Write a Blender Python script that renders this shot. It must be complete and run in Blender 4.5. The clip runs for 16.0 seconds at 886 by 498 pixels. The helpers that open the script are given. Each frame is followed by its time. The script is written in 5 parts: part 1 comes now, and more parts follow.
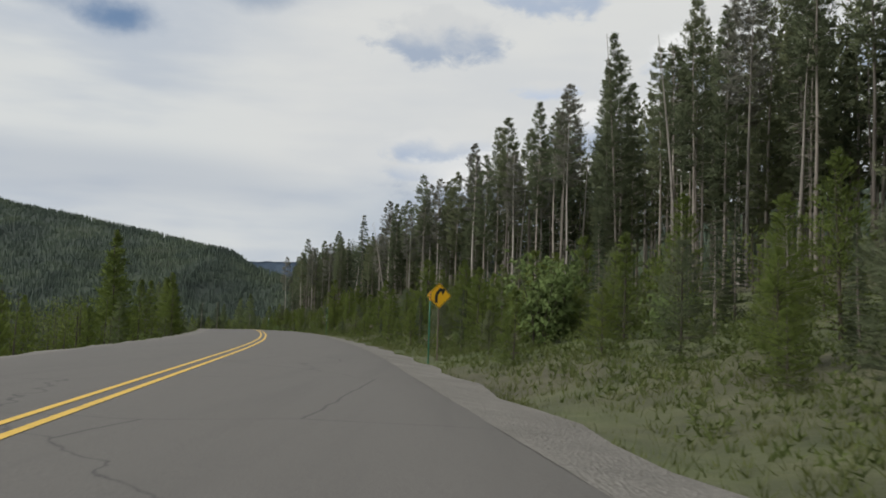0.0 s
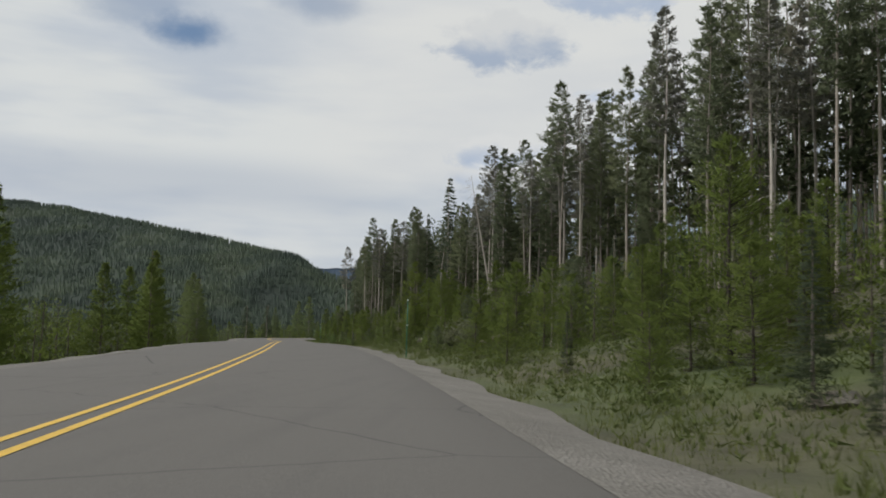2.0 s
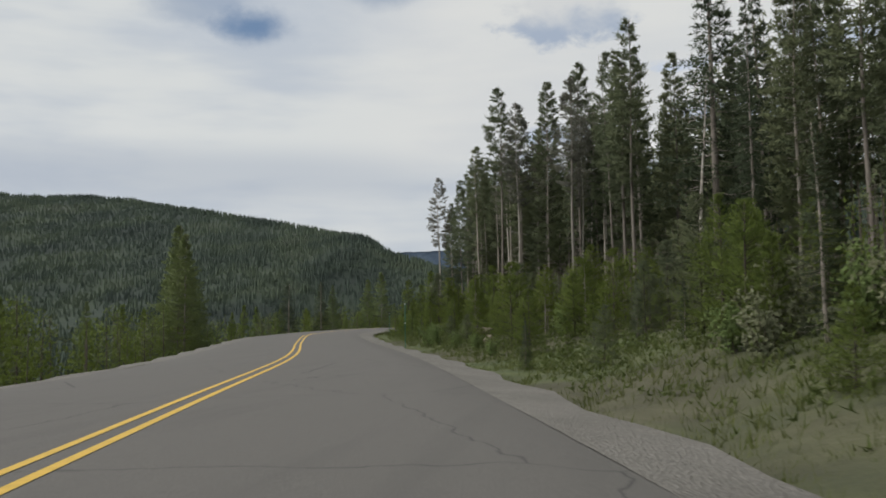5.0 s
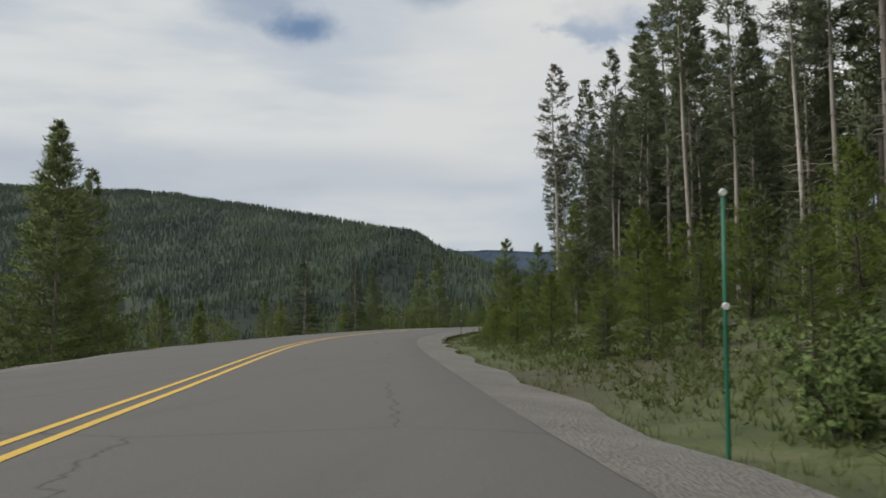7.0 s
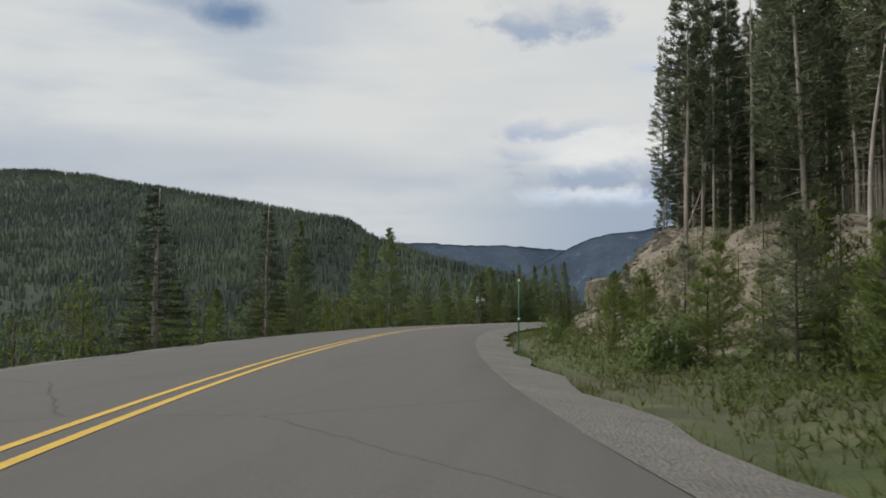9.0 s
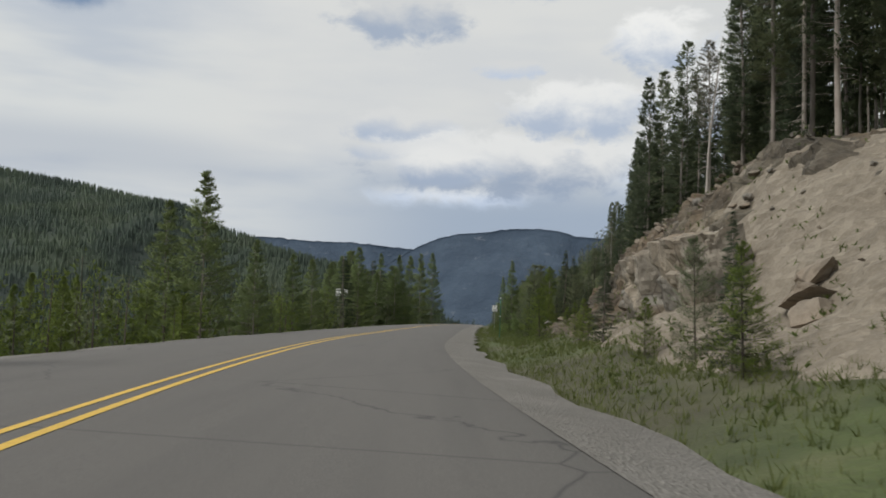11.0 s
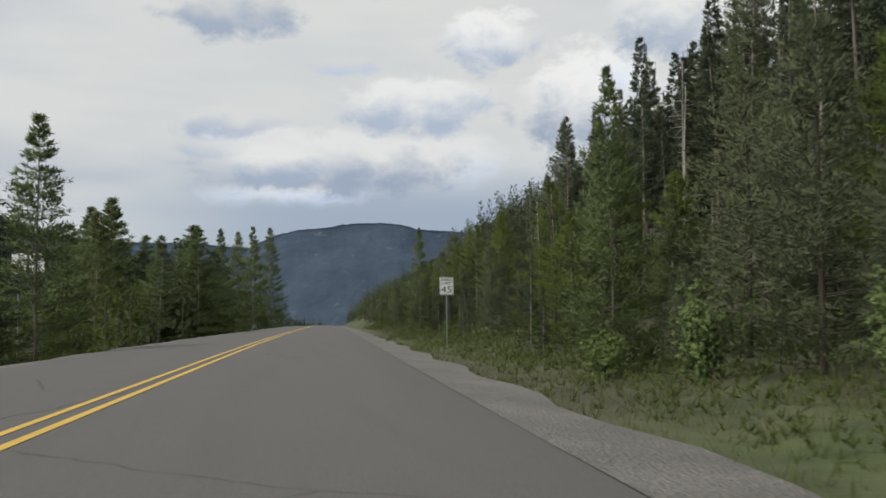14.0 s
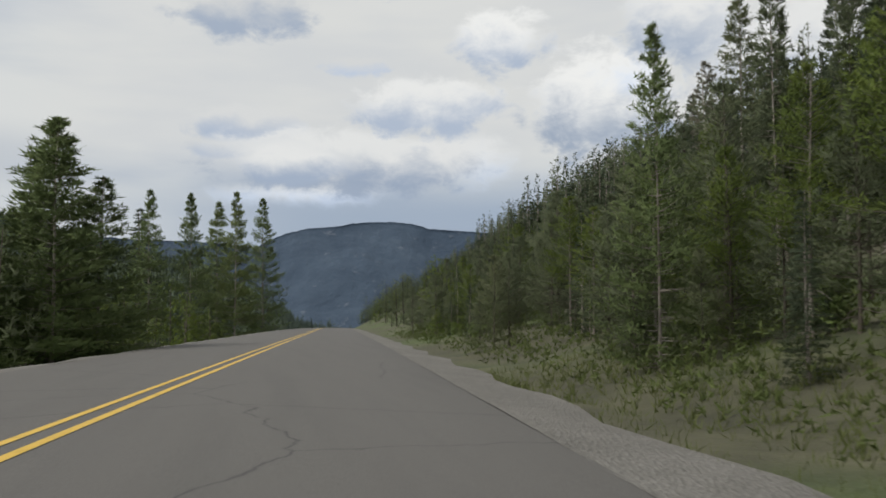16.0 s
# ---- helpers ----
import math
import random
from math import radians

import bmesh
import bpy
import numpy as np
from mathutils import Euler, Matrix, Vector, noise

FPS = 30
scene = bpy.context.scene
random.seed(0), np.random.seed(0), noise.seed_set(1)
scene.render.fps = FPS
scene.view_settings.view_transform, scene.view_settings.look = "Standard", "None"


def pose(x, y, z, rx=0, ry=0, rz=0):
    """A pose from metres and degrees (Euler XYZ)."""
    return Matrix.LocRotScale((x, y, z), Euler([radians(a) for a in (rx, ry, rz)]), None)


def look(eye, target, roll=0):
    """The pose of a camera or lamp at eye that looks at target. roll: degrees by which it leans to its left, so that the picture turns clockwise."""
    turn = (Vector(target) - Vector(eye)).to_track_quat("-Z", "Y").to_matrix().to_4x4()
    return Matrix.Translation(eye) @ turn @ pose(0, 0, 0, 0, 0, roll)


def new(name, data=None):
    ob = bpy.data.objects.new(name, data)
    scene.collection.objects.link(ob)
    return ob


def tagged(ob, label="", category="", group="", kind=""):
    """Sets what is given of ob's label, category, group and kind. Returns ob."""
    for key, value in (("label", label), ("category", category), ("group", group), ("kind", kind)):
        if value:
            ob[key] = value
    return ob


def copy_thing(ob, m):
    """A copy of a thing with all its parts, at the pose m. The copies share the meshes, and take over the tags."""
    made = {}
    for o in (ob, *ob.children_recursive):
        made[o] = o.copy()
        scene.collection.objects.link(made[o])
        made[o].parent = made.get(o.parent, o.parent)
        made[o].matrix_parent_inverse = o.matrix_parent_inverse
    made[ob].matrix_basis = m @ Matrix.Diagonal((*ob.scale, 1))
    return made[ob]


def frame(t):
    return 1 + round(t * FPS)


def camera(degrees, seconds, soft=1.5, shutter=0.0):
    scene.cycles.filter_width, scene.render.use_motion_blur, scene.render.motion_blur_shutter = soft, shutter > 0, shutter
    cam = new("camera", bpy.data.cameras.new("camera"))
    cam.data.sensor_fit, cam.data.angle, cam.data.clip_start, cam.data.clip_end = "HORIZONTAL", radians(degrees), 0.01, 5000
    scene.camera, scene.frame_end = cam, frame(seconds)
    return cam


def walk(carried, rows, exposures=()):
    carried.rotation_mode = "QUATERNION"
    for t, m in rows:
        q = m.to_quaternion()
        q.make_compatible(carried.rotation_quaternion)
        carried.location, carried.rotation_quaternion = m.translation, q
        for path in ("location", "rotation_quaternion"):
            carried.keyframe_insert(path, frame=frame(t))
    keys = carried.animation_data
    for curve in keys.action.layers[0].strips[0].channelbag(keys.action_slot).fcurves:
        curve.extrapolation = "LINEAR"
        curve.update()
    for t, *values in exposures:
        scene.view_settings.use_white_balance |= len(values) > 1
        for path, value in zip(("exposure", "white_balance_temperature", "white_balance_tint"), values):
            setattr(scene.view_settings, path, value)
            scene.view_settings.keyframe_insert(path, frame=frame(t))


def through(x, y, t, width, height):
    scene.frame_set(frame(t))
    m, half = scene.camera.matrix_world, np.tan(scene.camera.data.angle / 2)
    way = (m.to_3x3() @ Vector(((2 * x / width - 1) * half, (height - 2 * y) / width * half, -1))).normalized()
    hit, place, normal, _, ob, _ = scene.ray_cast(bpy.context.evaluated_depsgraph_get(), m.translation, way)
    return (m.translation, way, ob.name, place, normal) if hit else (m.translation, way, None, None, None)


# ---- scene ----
cam = camera(52.3, 16.0, soft=1.7, shutter=0.08)
PATH = [
    (0, (1.188, 0.515, 1.077), (1.163, 2.507, 1.262), 1.85),
    (0.5, (-0.384, 12.839, 1.205), (-0.429, 14.83, 1.391), 1.50),
    (1, (-2.044, 25.058, 1.343), (-2.137, 27.047, 1.528), 1.27),
    (1.5, (-4.204, 37.109, 1.431), (-4.322, 39.096, 1.62), 1.03),
    (2, (-6.196, 49.047, 1.457), (-6.369, 51.03, 1.65), 1.43),
    (2.5, (-8.554, 60.758, 1.559), (-8.744, 62.741, 1.743), 1.48),
    (3, (-11.01, 72.474, 1.631), (-11.21, 74.457, 1.807), 1.31),
    (3.5, (-13.657, 84.134, 1.737), (-13.892, 86.114, 1.906), 0.63),
    (4, (-16.439, 95.678, 1.832), (-16.703, 97.653, 1.995), -0.08),
    (4.5, (-19.42, 107.167, 1.872), (-19.713, 109.139, 2.028), -0.51),
    (5, (-22.376, 118.704, 1.821), (-22.703, 120.671, 1.973), -0.80),
    (5.5, (-25.317, 130.282, 1.705), (-25.677, 132.243, 1.856), -0.85),
    (6, (-28.342, 141.863, 1.568), (-28.731, 143.819, 1.718), -0.73),
    (6.5, (-31.549, 153.411, 1.452), (-31.959, 155.363, 1.602), -0.51),
    (7, (-35.036, 164.89, 1.401), (-35.467, 166.836, 1.554), -0.15),
    (7.5, (-38.771, 176.249, 1.436), (-39.18, 178.202, 1.581), -0.00),
    (8, (-42.323, 187.414, 1.488), (-42.717, 189.37, 1.629), -0.01),
    (8.5, (-45.561, 198.391, 1.478), (-45.909, 200.356, 1.618), 0.22),
    (9, (-48.393, 209.272, 1.412), (-48.671, 211.247, 1.551), 0.52),
    (9.5, (-50.701, 220.334, 1.37), (-50.905, 222.319, 1.511), 0.91),
    (10, (-52.536, 231.537, 1.353), (-52.654, 233.529, 1.495), 1.29),
    (10.5, (-53.939, 242.834, 1.346), (-53.968, 244.829, 1.488), 1.59),
    (11, (-54.94, 254.202, 1.338), (-54.88, 256.196, 1.48), 1.76),
    (11.5, (-55.569, 265.621, 1.317), (-55.426, 267.611, 1.458), 1.72),
    (12, (-55.854, 277.07, 1.27), (-55.639, 279.053, 1.411), 1.42),
    (12.5, (-55.753, 288.61, 1.192), (-55.479, 290.586, 1.332), 1.16),
    (13, (-55.096, 300.434, 1.119), (-54.785, 302.405, 1.255), -0.11),
    (13.5, (-54.273, 312.112, 1.102), (-53.896, 314.071, 1.239), -0.48),
    (14, (-53.498, 323.543, 1.016), (-53.086, 325.495, 1.154), -0.67),
    (14.5, (-52.703, 334.942, 0.96), (-52.346, 336.905, 1.099), -0.27),
    (15, (-51.89, 346.268, 0.878), (-51.496, 348.224, 1.017), -0.27),
    (15.5, (-50.995, 357.492, 0.852), (-50.601, 359.447, 0.994), -0.12),
    (16, (-50.06, 368.691, 0.808), (-49.669, 370.648, 0.949), -0.18),
]
walk(cam, [(t, look(eye, target, roll)) for t, eye, target, roll in PATH])


# ---- world, sun, exposure ----
def build_sky():
    w = bpy.data.worlds.new("sky")
    scene.world = w
    w.use_nodes = True
    nt = w.node_tree
    nt.nodes.clear()
    N, L = nt.nodes.new, nt.links.new

    def m(op, a, b=None, c=None, clamp=False):
        n = N("ShaderNodeMath")
        n.operation, n.use_clamp = op, clamp
        for i, x in enumerate((a, b, c)):
            if x is None:
                continue
            if isinstance(x, (int, float)):
                n.inputs[i].default_value = x
            else:
                L(x, n.inputs[i])
        return n.outputs[0]

    def smooth(x, lo, hi):
        n = N("ShaderNodeMapRange")
        n.interpolation_type = "SMOOTHSTEP"
        L(x, n.inputs[0])
        n.inputs[1].default_value, n.inputs[2].default_value = lo, hi
        return n.outputs[0]

    def mix(f, a, b):
        n = N("ShaderNodeMix")
        n.data_type = "RGBA"
        for sock, x in ((n.inputs[0], f), (n.inputs[6], a), (n.inputs[7], b)):
            if isinstance(x, (int, float)):
                sock.default_value = x
            elif isinstance(x, tuple):
                sock.default_value = (*x, 1)
            else:
                L(x, sock)
        return n.outputs[2]

    sep = N("ShaderNodeSeparateXYZ")
    tc = N("ShaderNodeTexCoord")
    L(tc.outputs["Generated"], sep.inputs[0])
    x, y, z = sep.outputs
    az = m("MULTIPLY", m("ARCTAN2", x, y), 57.2958)          # degrees to the right of north
    el = m("MULTIPLY", m("ARCSINE", z), 57.2958)

    def noise_at(sx, sy, scale, detail=5, rough=0.55, off=0.0, dist=0.0):
        c = N("ShaderNodeCombineXYZ")
        L(m("MULTIPLY", az, sx), c.inputs[0])
        L(m("MULTIPLY", el, sy), c.inputs[1])
        c.inputs[2].default_value = off
        n = N("ShaderNodeTexNoise")
        n.inputs["Scale"].default_value, n.inputs["Detail"].default_value = scale, detail
        n.inputs["Roughness"].default_value, n.inputs["Distortion"].default_value = rough, dist
        L(c.outputs[0], n.inputs["Vector"])
        return n.outputs[0]

    nishita = N("ShaderNodeTexSky")
    nishita.sky_type, nishita.sun_disc = "NISHITA", False
    nishita.sun_elevation, nishita.sun_rotation = radians(50), radians(-112)
    blue = N("ShaderNodeVectorMath")
    blue.operation = "SCALE"
    L(nishita.outputs[0], blue.inputs[0])
    blue.inputs["Scale"].default_value = 0.05

    # a high, thin overcast with long soft bands
    bands = noise_at(0.35, 1.6, 0.16, 4, 0.5, 3.1)
    fluff = noise_at(1.0, 1.6, 0.09, 7, 0.6, 7.7, 0.4)
    veil = mix(smooth(bands, 0.36, 0.62), (0.505, 0.553, 0.615), (0.665, 0.688, 0.688))
    veil = mix(m("MULTIPLY", smooth(fluff, 0.5, 0.75), 0.3), veil, (0.725, 0.74, 0.735))
    # the sky is darker and bluer towards the far end of the valley
    low = m("MULTIPLY", smooth(el, 10.5, 6.0), m("MULTIPLY", smooth(az, -16.0, 4.0), smooth(az, 40.0, 14.0)))
    veil = mix(m("MULTIPLY", low, 0.85), veil, (0.30, 0.38, 0.50))
    low2 = m("MULTIPLY", smooth(m("ABSOLUTE", m("SUBTRACT", el, 9.0)), 2.6, 0.4), smooth(az, -4.0, -14.0))
    veil = mix(m("MULTIPLY", low2, 0.5), veil, (0.375, 0.43, 0.52))
    pale = m("MULTIPLY", smooth(az, -20.0, -8.0), smooth(el, 8.0, 11.0))
    veil = mix(m("MULTIPLY", pale, 0.65), veil, (0.70, 0.705, 0.69))
    # gaps of blue
    col = veil
    edge = noise_at(1.0, 1.3, 0.3, 6, 0.6, 1.3)
    wob = m("MULTIPLY", m("SUBTRACT", edge, 0.5), 1.2)

    def spot(a0, e0, ra, re, w=1.0):
        dx = m("DIVIDE", m("SUBTRACT", az, a0), ra)
        dy = m("DIVIDE", m("SUBTRACT", el, e0), re)
        d = m("SQRT", m("ADD", m("MULTIPLY", dx, dx), m("MULTIPLY", dy, dy)))
        return m("ADD", d, m("MULTIPLY", wob, w)), dy

    for a0, e0, ra, re, k in ((-21.2, 18.0, 2.8, 1.3, 1.0), (-24.5, 19.2, 4.5, 1.5, 0.45), (-13.5, 20.4, 3.6, 1.2, 0.5), (-32, 26, 9, 3, 0.7), (30, 34, 12, 4, 0.6), (120, 30, 25, 8, 0.7), (-120, 35, 30, 9, 0.7)):
        d, _ = spot(a0, e0, ra, re)
        col = mix(m("MULTIPLY", smooth(d, 1.2, 0.2), k), col, mix(0.6, blue.outputs[0], (0.21, 0.325, 0.52)))

    # heaped clouds: grey undersides, white heads
    fine = noise_at(1.0, 1.5, 0.42, 7, 0.6, 5.5, 0.25)
    wob = m("MULTIPLY", m("SUBTRACT", fine, 0.5), 1.7)
    heaps = (
        (-1.3, 18.6, 3.6, 1.5, 0.30, 0.0), (-2.5, 10.2, 1.9, 0.6, 0.36, 0.0), (5.2, 21.6, 4.0, 1.6, 0.35, 0.2), (13.2, 9.6, 2.6, 1.5, 0.62, 1.0),
        (2.2, 7.4, 4.2, 0.7, 0.62, 0.9), (-1.4, 11.7, 3.2, 0.9, 0.36, 0.2), (3.3, 7.7, 4.4, 0.6, 0.62, 0.9), (5.1, 9.5, 7.2, 1.8, 0.27, 0.55), (9.4, 9.3, 3.6, 1.5, 0.28, 0.5), (1.6, 9.2, 3.0, 1.1, 0.32, 0.6), (9.9, 12.9, 4.0, 1.6, 0.36, 0.75),
        (15.0, 16.9, 2.5, 1.7, 0.36, 0.95), (5.9, 15.4, 1.8, 0.6, 0.45, 0.1), (21.6, 12.7, 4.0, 3.0, 0.27, 1.0), (23.6, 14.9, 2.2, 1.2, 0.62, 1.0),
        (26.5, 17.5, 3.0, 2.2, 0.32, 0.7), (36, 14, 7, 4, 0.3, 0.6), (48, 17, 8, 4, 0.3, 0.5), (-52, 16, 8, 3, 0.4, 0.3),
    )
    for a0, e0, ra, re, dark, head in heaps:
        d, dy = spot(a0, e0, ra * 1.2, re * 1.2)
        top = smooth(m("ADD", dy, m("MULTIPLY", wob, 1.1)), -0.75, 0.6)
        shade = mix(top, (dark + 0.045, dark * 1.1 + 0.085, dark * 1.28 + 0.145), (0.63 + 0.24 * head, 0.645 + 0.23 * head, 0.65 + 0.21 * head))
        wisp = dark > 0.5
        col = mix(m("MULTIPLY", smooth(d, 1.3 if wisp else 1.18, 0.2 if wisp else 0.68), 0.55 if wisp else 0.92), col, shade)

    bg, out = N("ShaderNodeBackground"), N("ShaderNodeOutputWorld")
    L(col, bg.inputs[0])
    bg.inputs[1].default_value = 1.0
    L(bg.outputs[0], out.inputs[0])
    w.cycles.sampling_method = "MANUAL"
    w.cycles.sample_map_resolution = 512


build_sky()
sun = new("sun", bpy.data.lights.new("sun", "SUN"))
sun.data.energy, sun.data.angle, sun.data.color = 2.3, radians(16), (1.0, 0.97, 0.93)
sun.matrix_world = look((-85, -35, 110), (0, 0, 0))
scene.view_settings.exposure = 0.0


# ---- materials ----
class Mat:
    """A small builder of node materials."""

    def __init__(self, name, rough=0.8, metal=0.0):
        self.m = bpy.data.materials.new(name)
        self.m.use_nodes = True
        self.nt = self.m.node_tree
        self.b = self.nt.nodes["Principled BSDF"]
        self.b.inputs["Roughness"].default_value = rough
        self.b.inputs["Metallic"].default_value = metal

    def node(self, kind):
        return self.nt.nodes.new(kind)

    def link(self, a, b):
        self.nt.links.new(a, b)

    def noise(self, scale, detail=4, rough=0.55, stretch=None, dist=0.0):
        tc = self.node("ShaderNodeTexCoord")
        n = self.node("ShaderNodeTexNoise")
        n.inputs["Scale"].default_value, n.inputs["Detail"].default_value = scale, detail
        n.inputs["Roughness"].default_value, n.inputs["Distortion"].default_value = rough, dist
        src = tc.outputs["Object"]
        if stretch:
            mp = self.node("ShaderNodeMapping")
            mp.inputs["Scale"].default_value = stretch
            self.link(src, mp.inputs[0])
            src = mp.outputs[0]
        self.link(src, n.inputs["Vector"])
        return n.outputs[0]

    def ramp(self, fac, *stops):
        r = self.node("ShaderNodeValToRGB")
        els = r.color_ramp.elements
        while len(els) < len(stops):
            els.new(0.5)
        for e, (p, c) in zip(els, stops):
            e.position, e.color = p, (*c, 1)
        self.link(fac, r.inputs[0])
        return r.outputs[0]

    def mix(self, fac, a, b, blend="MIX"):
        n = self.node("ShaderNodeMix")
        n.data_type, n.blend_type = "RGBA", blend
        for sock, x in ((n.inputs[0], fac), (n.inputs[6], a), (n.inputs[7], b)):
            if isinstance(x, (int, float)):
                sock.default_value = x
            elif isinstance(x, tuple):
                sock.default_value = (*x, 1)
            else:
                self.link(x, sock)
        return n.outputs[2]

    def color(self, c):
        if isinstance(c, tuple):
            self.b.inputs["Base Color"].default_value = (*c, 1)
        else:
            self.link(c, self.b.inputs["Base Color"])
        return self

    def bump(self, h, strength=0.4, dist=0.05):
        n = self.node("ShaderNodeBump")
        n.inputs["Strength"].default_value, n.inputs["Distance"].default_value = strength, dist
        self.link(h, n.inputs["Height"])
        self.link(n.outputs[0], self.b.inputs["Normal"])
        return self

    def island(self):
        return self.node("ShaderNodeNewGeometry").outputs["Random Per Island"]

    def each(self):
        return self.node("ShaderNodeObjectInfo").outputs["Random"]


def needle_mat(name, dark, mid, light, spread=0.35, through=0.25, soft=0.65, clump=1.1):
    """Foliage: clumps of darker and lighter green, and shading that follows the crown more than the single leaf."""
    k = Mat(name, 0.75)
    a = k.ramp(k.noise(clump, 3, 0.6), (0.3, dark), (0.5, mid), (0.72, light))
    a = k.mix(0.3, a, k.ramp(k.island(), (0.0, dark), (0.55, mid), (1.0, light)))
    b = k.ramp(k.each(), (0.0, tuple(v * (1 - spread) for v in mid)), (0.5, mid), (1.0, (mid[0] * 1.3, mid[1] * 1.15, mid[2])))
    c = k.mix(0.4, a, b)
    k.color(c)
    k.b.inputs["Specular IOR Level"].default_value = 0.18
    t = k.node("ShaderNodeBsdfTranslucent")
    k.link(c, t.inputs[0])
    if soft:
        at, turn, geo = k.node("ShaderNodeAttribute"), k.node("ShaderNodeVectorTransform"), k.node("ShaderNodeNewGeometry")
        at.attribute_name = "outward"
        turn.vector_type, turn.convert_from, turn.convert_to = "NORMAL", "OBJECT", "WORLD"
        k.link(at.outputs["Vector"], turn.inputs[0])
        both, unit = k.node("ShaderNodeMix"), k.node("ShaderNodeVectorMath")
        both.data_type, unit.operation = "VECTOR", "NORMALIZE"
        both.inputs[0].default_value = soft
        k.link(geo.outputs["Normal"], both.inputs[4])
        k.link(turn.outputs[0], both.inputs[5])
        k.link(both.outputs[1], unit.inputs[0])
        k.link(unit.outputs[0], k.b.inputs["Normal"])
        k.link(unit.outputs[0], t.inputs["Normal"])
    s = k.node("ShaderNodeMixShader")
    s.inputs[0].default_value = through
    k.link(k.b.outputs[0], s.inputs[1])
    k.link(t.outputs[0], s.inputs[2])
    k.link(s.outputs[0], k.nt.nodes["Material Output"].inputs[0])
    return k.m


def bark_mat(name, a, b, c, tinted=True):
    k = Mat(name, 0.9)
    n = k.noise(3.0, 6, 0.65, (1, 1, 0.25))
    n2 = k.noise(0.35, 3)
    col = k.ramp(n, (0.3, a), (0.55, b), (0.75, c))
    col = k.mix(0.35, col, k.ramp(n2, (0.35, a), (0.65, c)))
    vary = k.each() if tinted else k.noise(0.21, 2)
    k.color(k.mix(1.0, col, k.ramp(vary, (0.0, (0.5, 0.48, 0.46)), (0.55, (0.88, 0.85, 0.82)), (1.0, (1.25, 1.22, 1.18))), "MULTIPLY"))
    k.bump(n, 0.6, 0.03)
    return k.m


NEEDLES = needle_mat("pine needles", (0.078, 0.100, 0.056), (0.168, 0.200, 0.108), (0.27, 0.30, 0.175), through=0.35)
YOUNG = needle_mat("young pine needles", (0.066, 0.100, 0.024), (0.165, 0.222, 0.048), (0.31, 0.365, 0.095), through=0.42)
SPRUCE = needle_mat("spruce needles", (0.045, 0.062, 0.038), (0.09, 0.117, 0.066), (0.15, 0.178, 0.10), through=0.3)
DRY = needle_mat("thin grey foliage", (0.12, 0.125, 0.10), (0.21, 0.212, 0.168), (0.31, 0.305, 0.245), through=0.35)


def slope_colors(k):
    """Broad belts of darker spruce and paler pine on the far slopes, the dark ones tinted bluish as haze."""
    belts = k.noise(0.011, 5, 0.6, (1, 1, 2.5))
    return k.ramp(belts, (0.34, (0.040, 0.058, 0.048)), (0.5, (0.058, 0.082, 0.058)), (0.6, (0.078, 0.104, 0.064)), (0.72, (0.094, 0.110, 0.082)))


def farwood_mat():
    k = Mat("distant conifer foliage", 0.85)
    one = k.ramp(k.island(), (0.0, (0.78, 0.80, 0.80)), (0.6, (0.98, 0.98, 0.98)), (0.95, (1.08, 1.07, 1.03)), (1.0, (1.3, 1.28, 1.25)))
    k.color(k.mix(1.0, slope_colors(k), one, "MULTIPLY"))
    return k.m


FARWOOD = farwood_mat()
VALLEYGREEN = needle_mat("valley pine needles", (0.085, 0.118, 0.052), (0.185, 0.242, 0.094), (0.30, 0.355, 0.15), through=0.35)
PALELEAVES = needle_mat("pale silvery willow leaves", (0.14, 0.16, 0.08), (0.27, 0.29, 0.17), (0.46, 0.46, 0.32))
LEAVES = needle_mat("willow leaves", (0.11, 0.165, 0.05), (0.22, 0.30, 0.10), (0.36, 0.44, 0.19))
BARK = bark_mat("grey pine bark", (0.16, 0.135, 0.115), (0.32, 0.285, 0.25), (0.48, 0.445, 0.40))
STANDBARK = bark_mat("grey bark of the inner stand", (0.13, 0.115, 0.098), (0.28, 0.252, 0.22), (0.42, 0.39, 0.352), False)
YOUNGBARK = bark_mat("brown young pine bark", (0.045, 0.038, 0.029), (0.09, 0.075, 0.058), (0.16, 0.14, 0.112))
DEADWOOD = bark_mat("weathered grey deadwood", (0.26, 0.235, 0.205), (0.43, 0.40, 0.36), (0.57, 0.54, 0.50))


def ground_mat():
    k = Mat("forest floor and grass", 0.95)
    big, small, fine = k.noise(0.06, 4), k.noise(0.7, 5, 0.6), k.noise(9.0, 4, 0.6)
    grass = k.ramp(small, (0.3, (0.045, 0.065, 0.02)), (0.55, (0.085, 0.11, 0.035)), (0.75, (0.14, 0.145, 0.065)))
    litter = k.ramp(small, (0.3, (0.05, 0.048, 0.028)), (0.6, (0.095, 0.09, 0.05)), (0.8, (0.14, 0.13, 0.085)))
    col = k.mix(k.ramp(big, (0.42, (0, 0, 0)), (0.58, (1, 1, 1))), grass, litter)
    k.color(k.mix(k.ramp(fine, (0.4, (0.0, 0.0, 0.0)), (0.7, (0.4, 0.4, 0.4))), col, (0.07, 0.072, 0.032)))
    k.bump(fine, 0.8, 0.08)
    return k.m


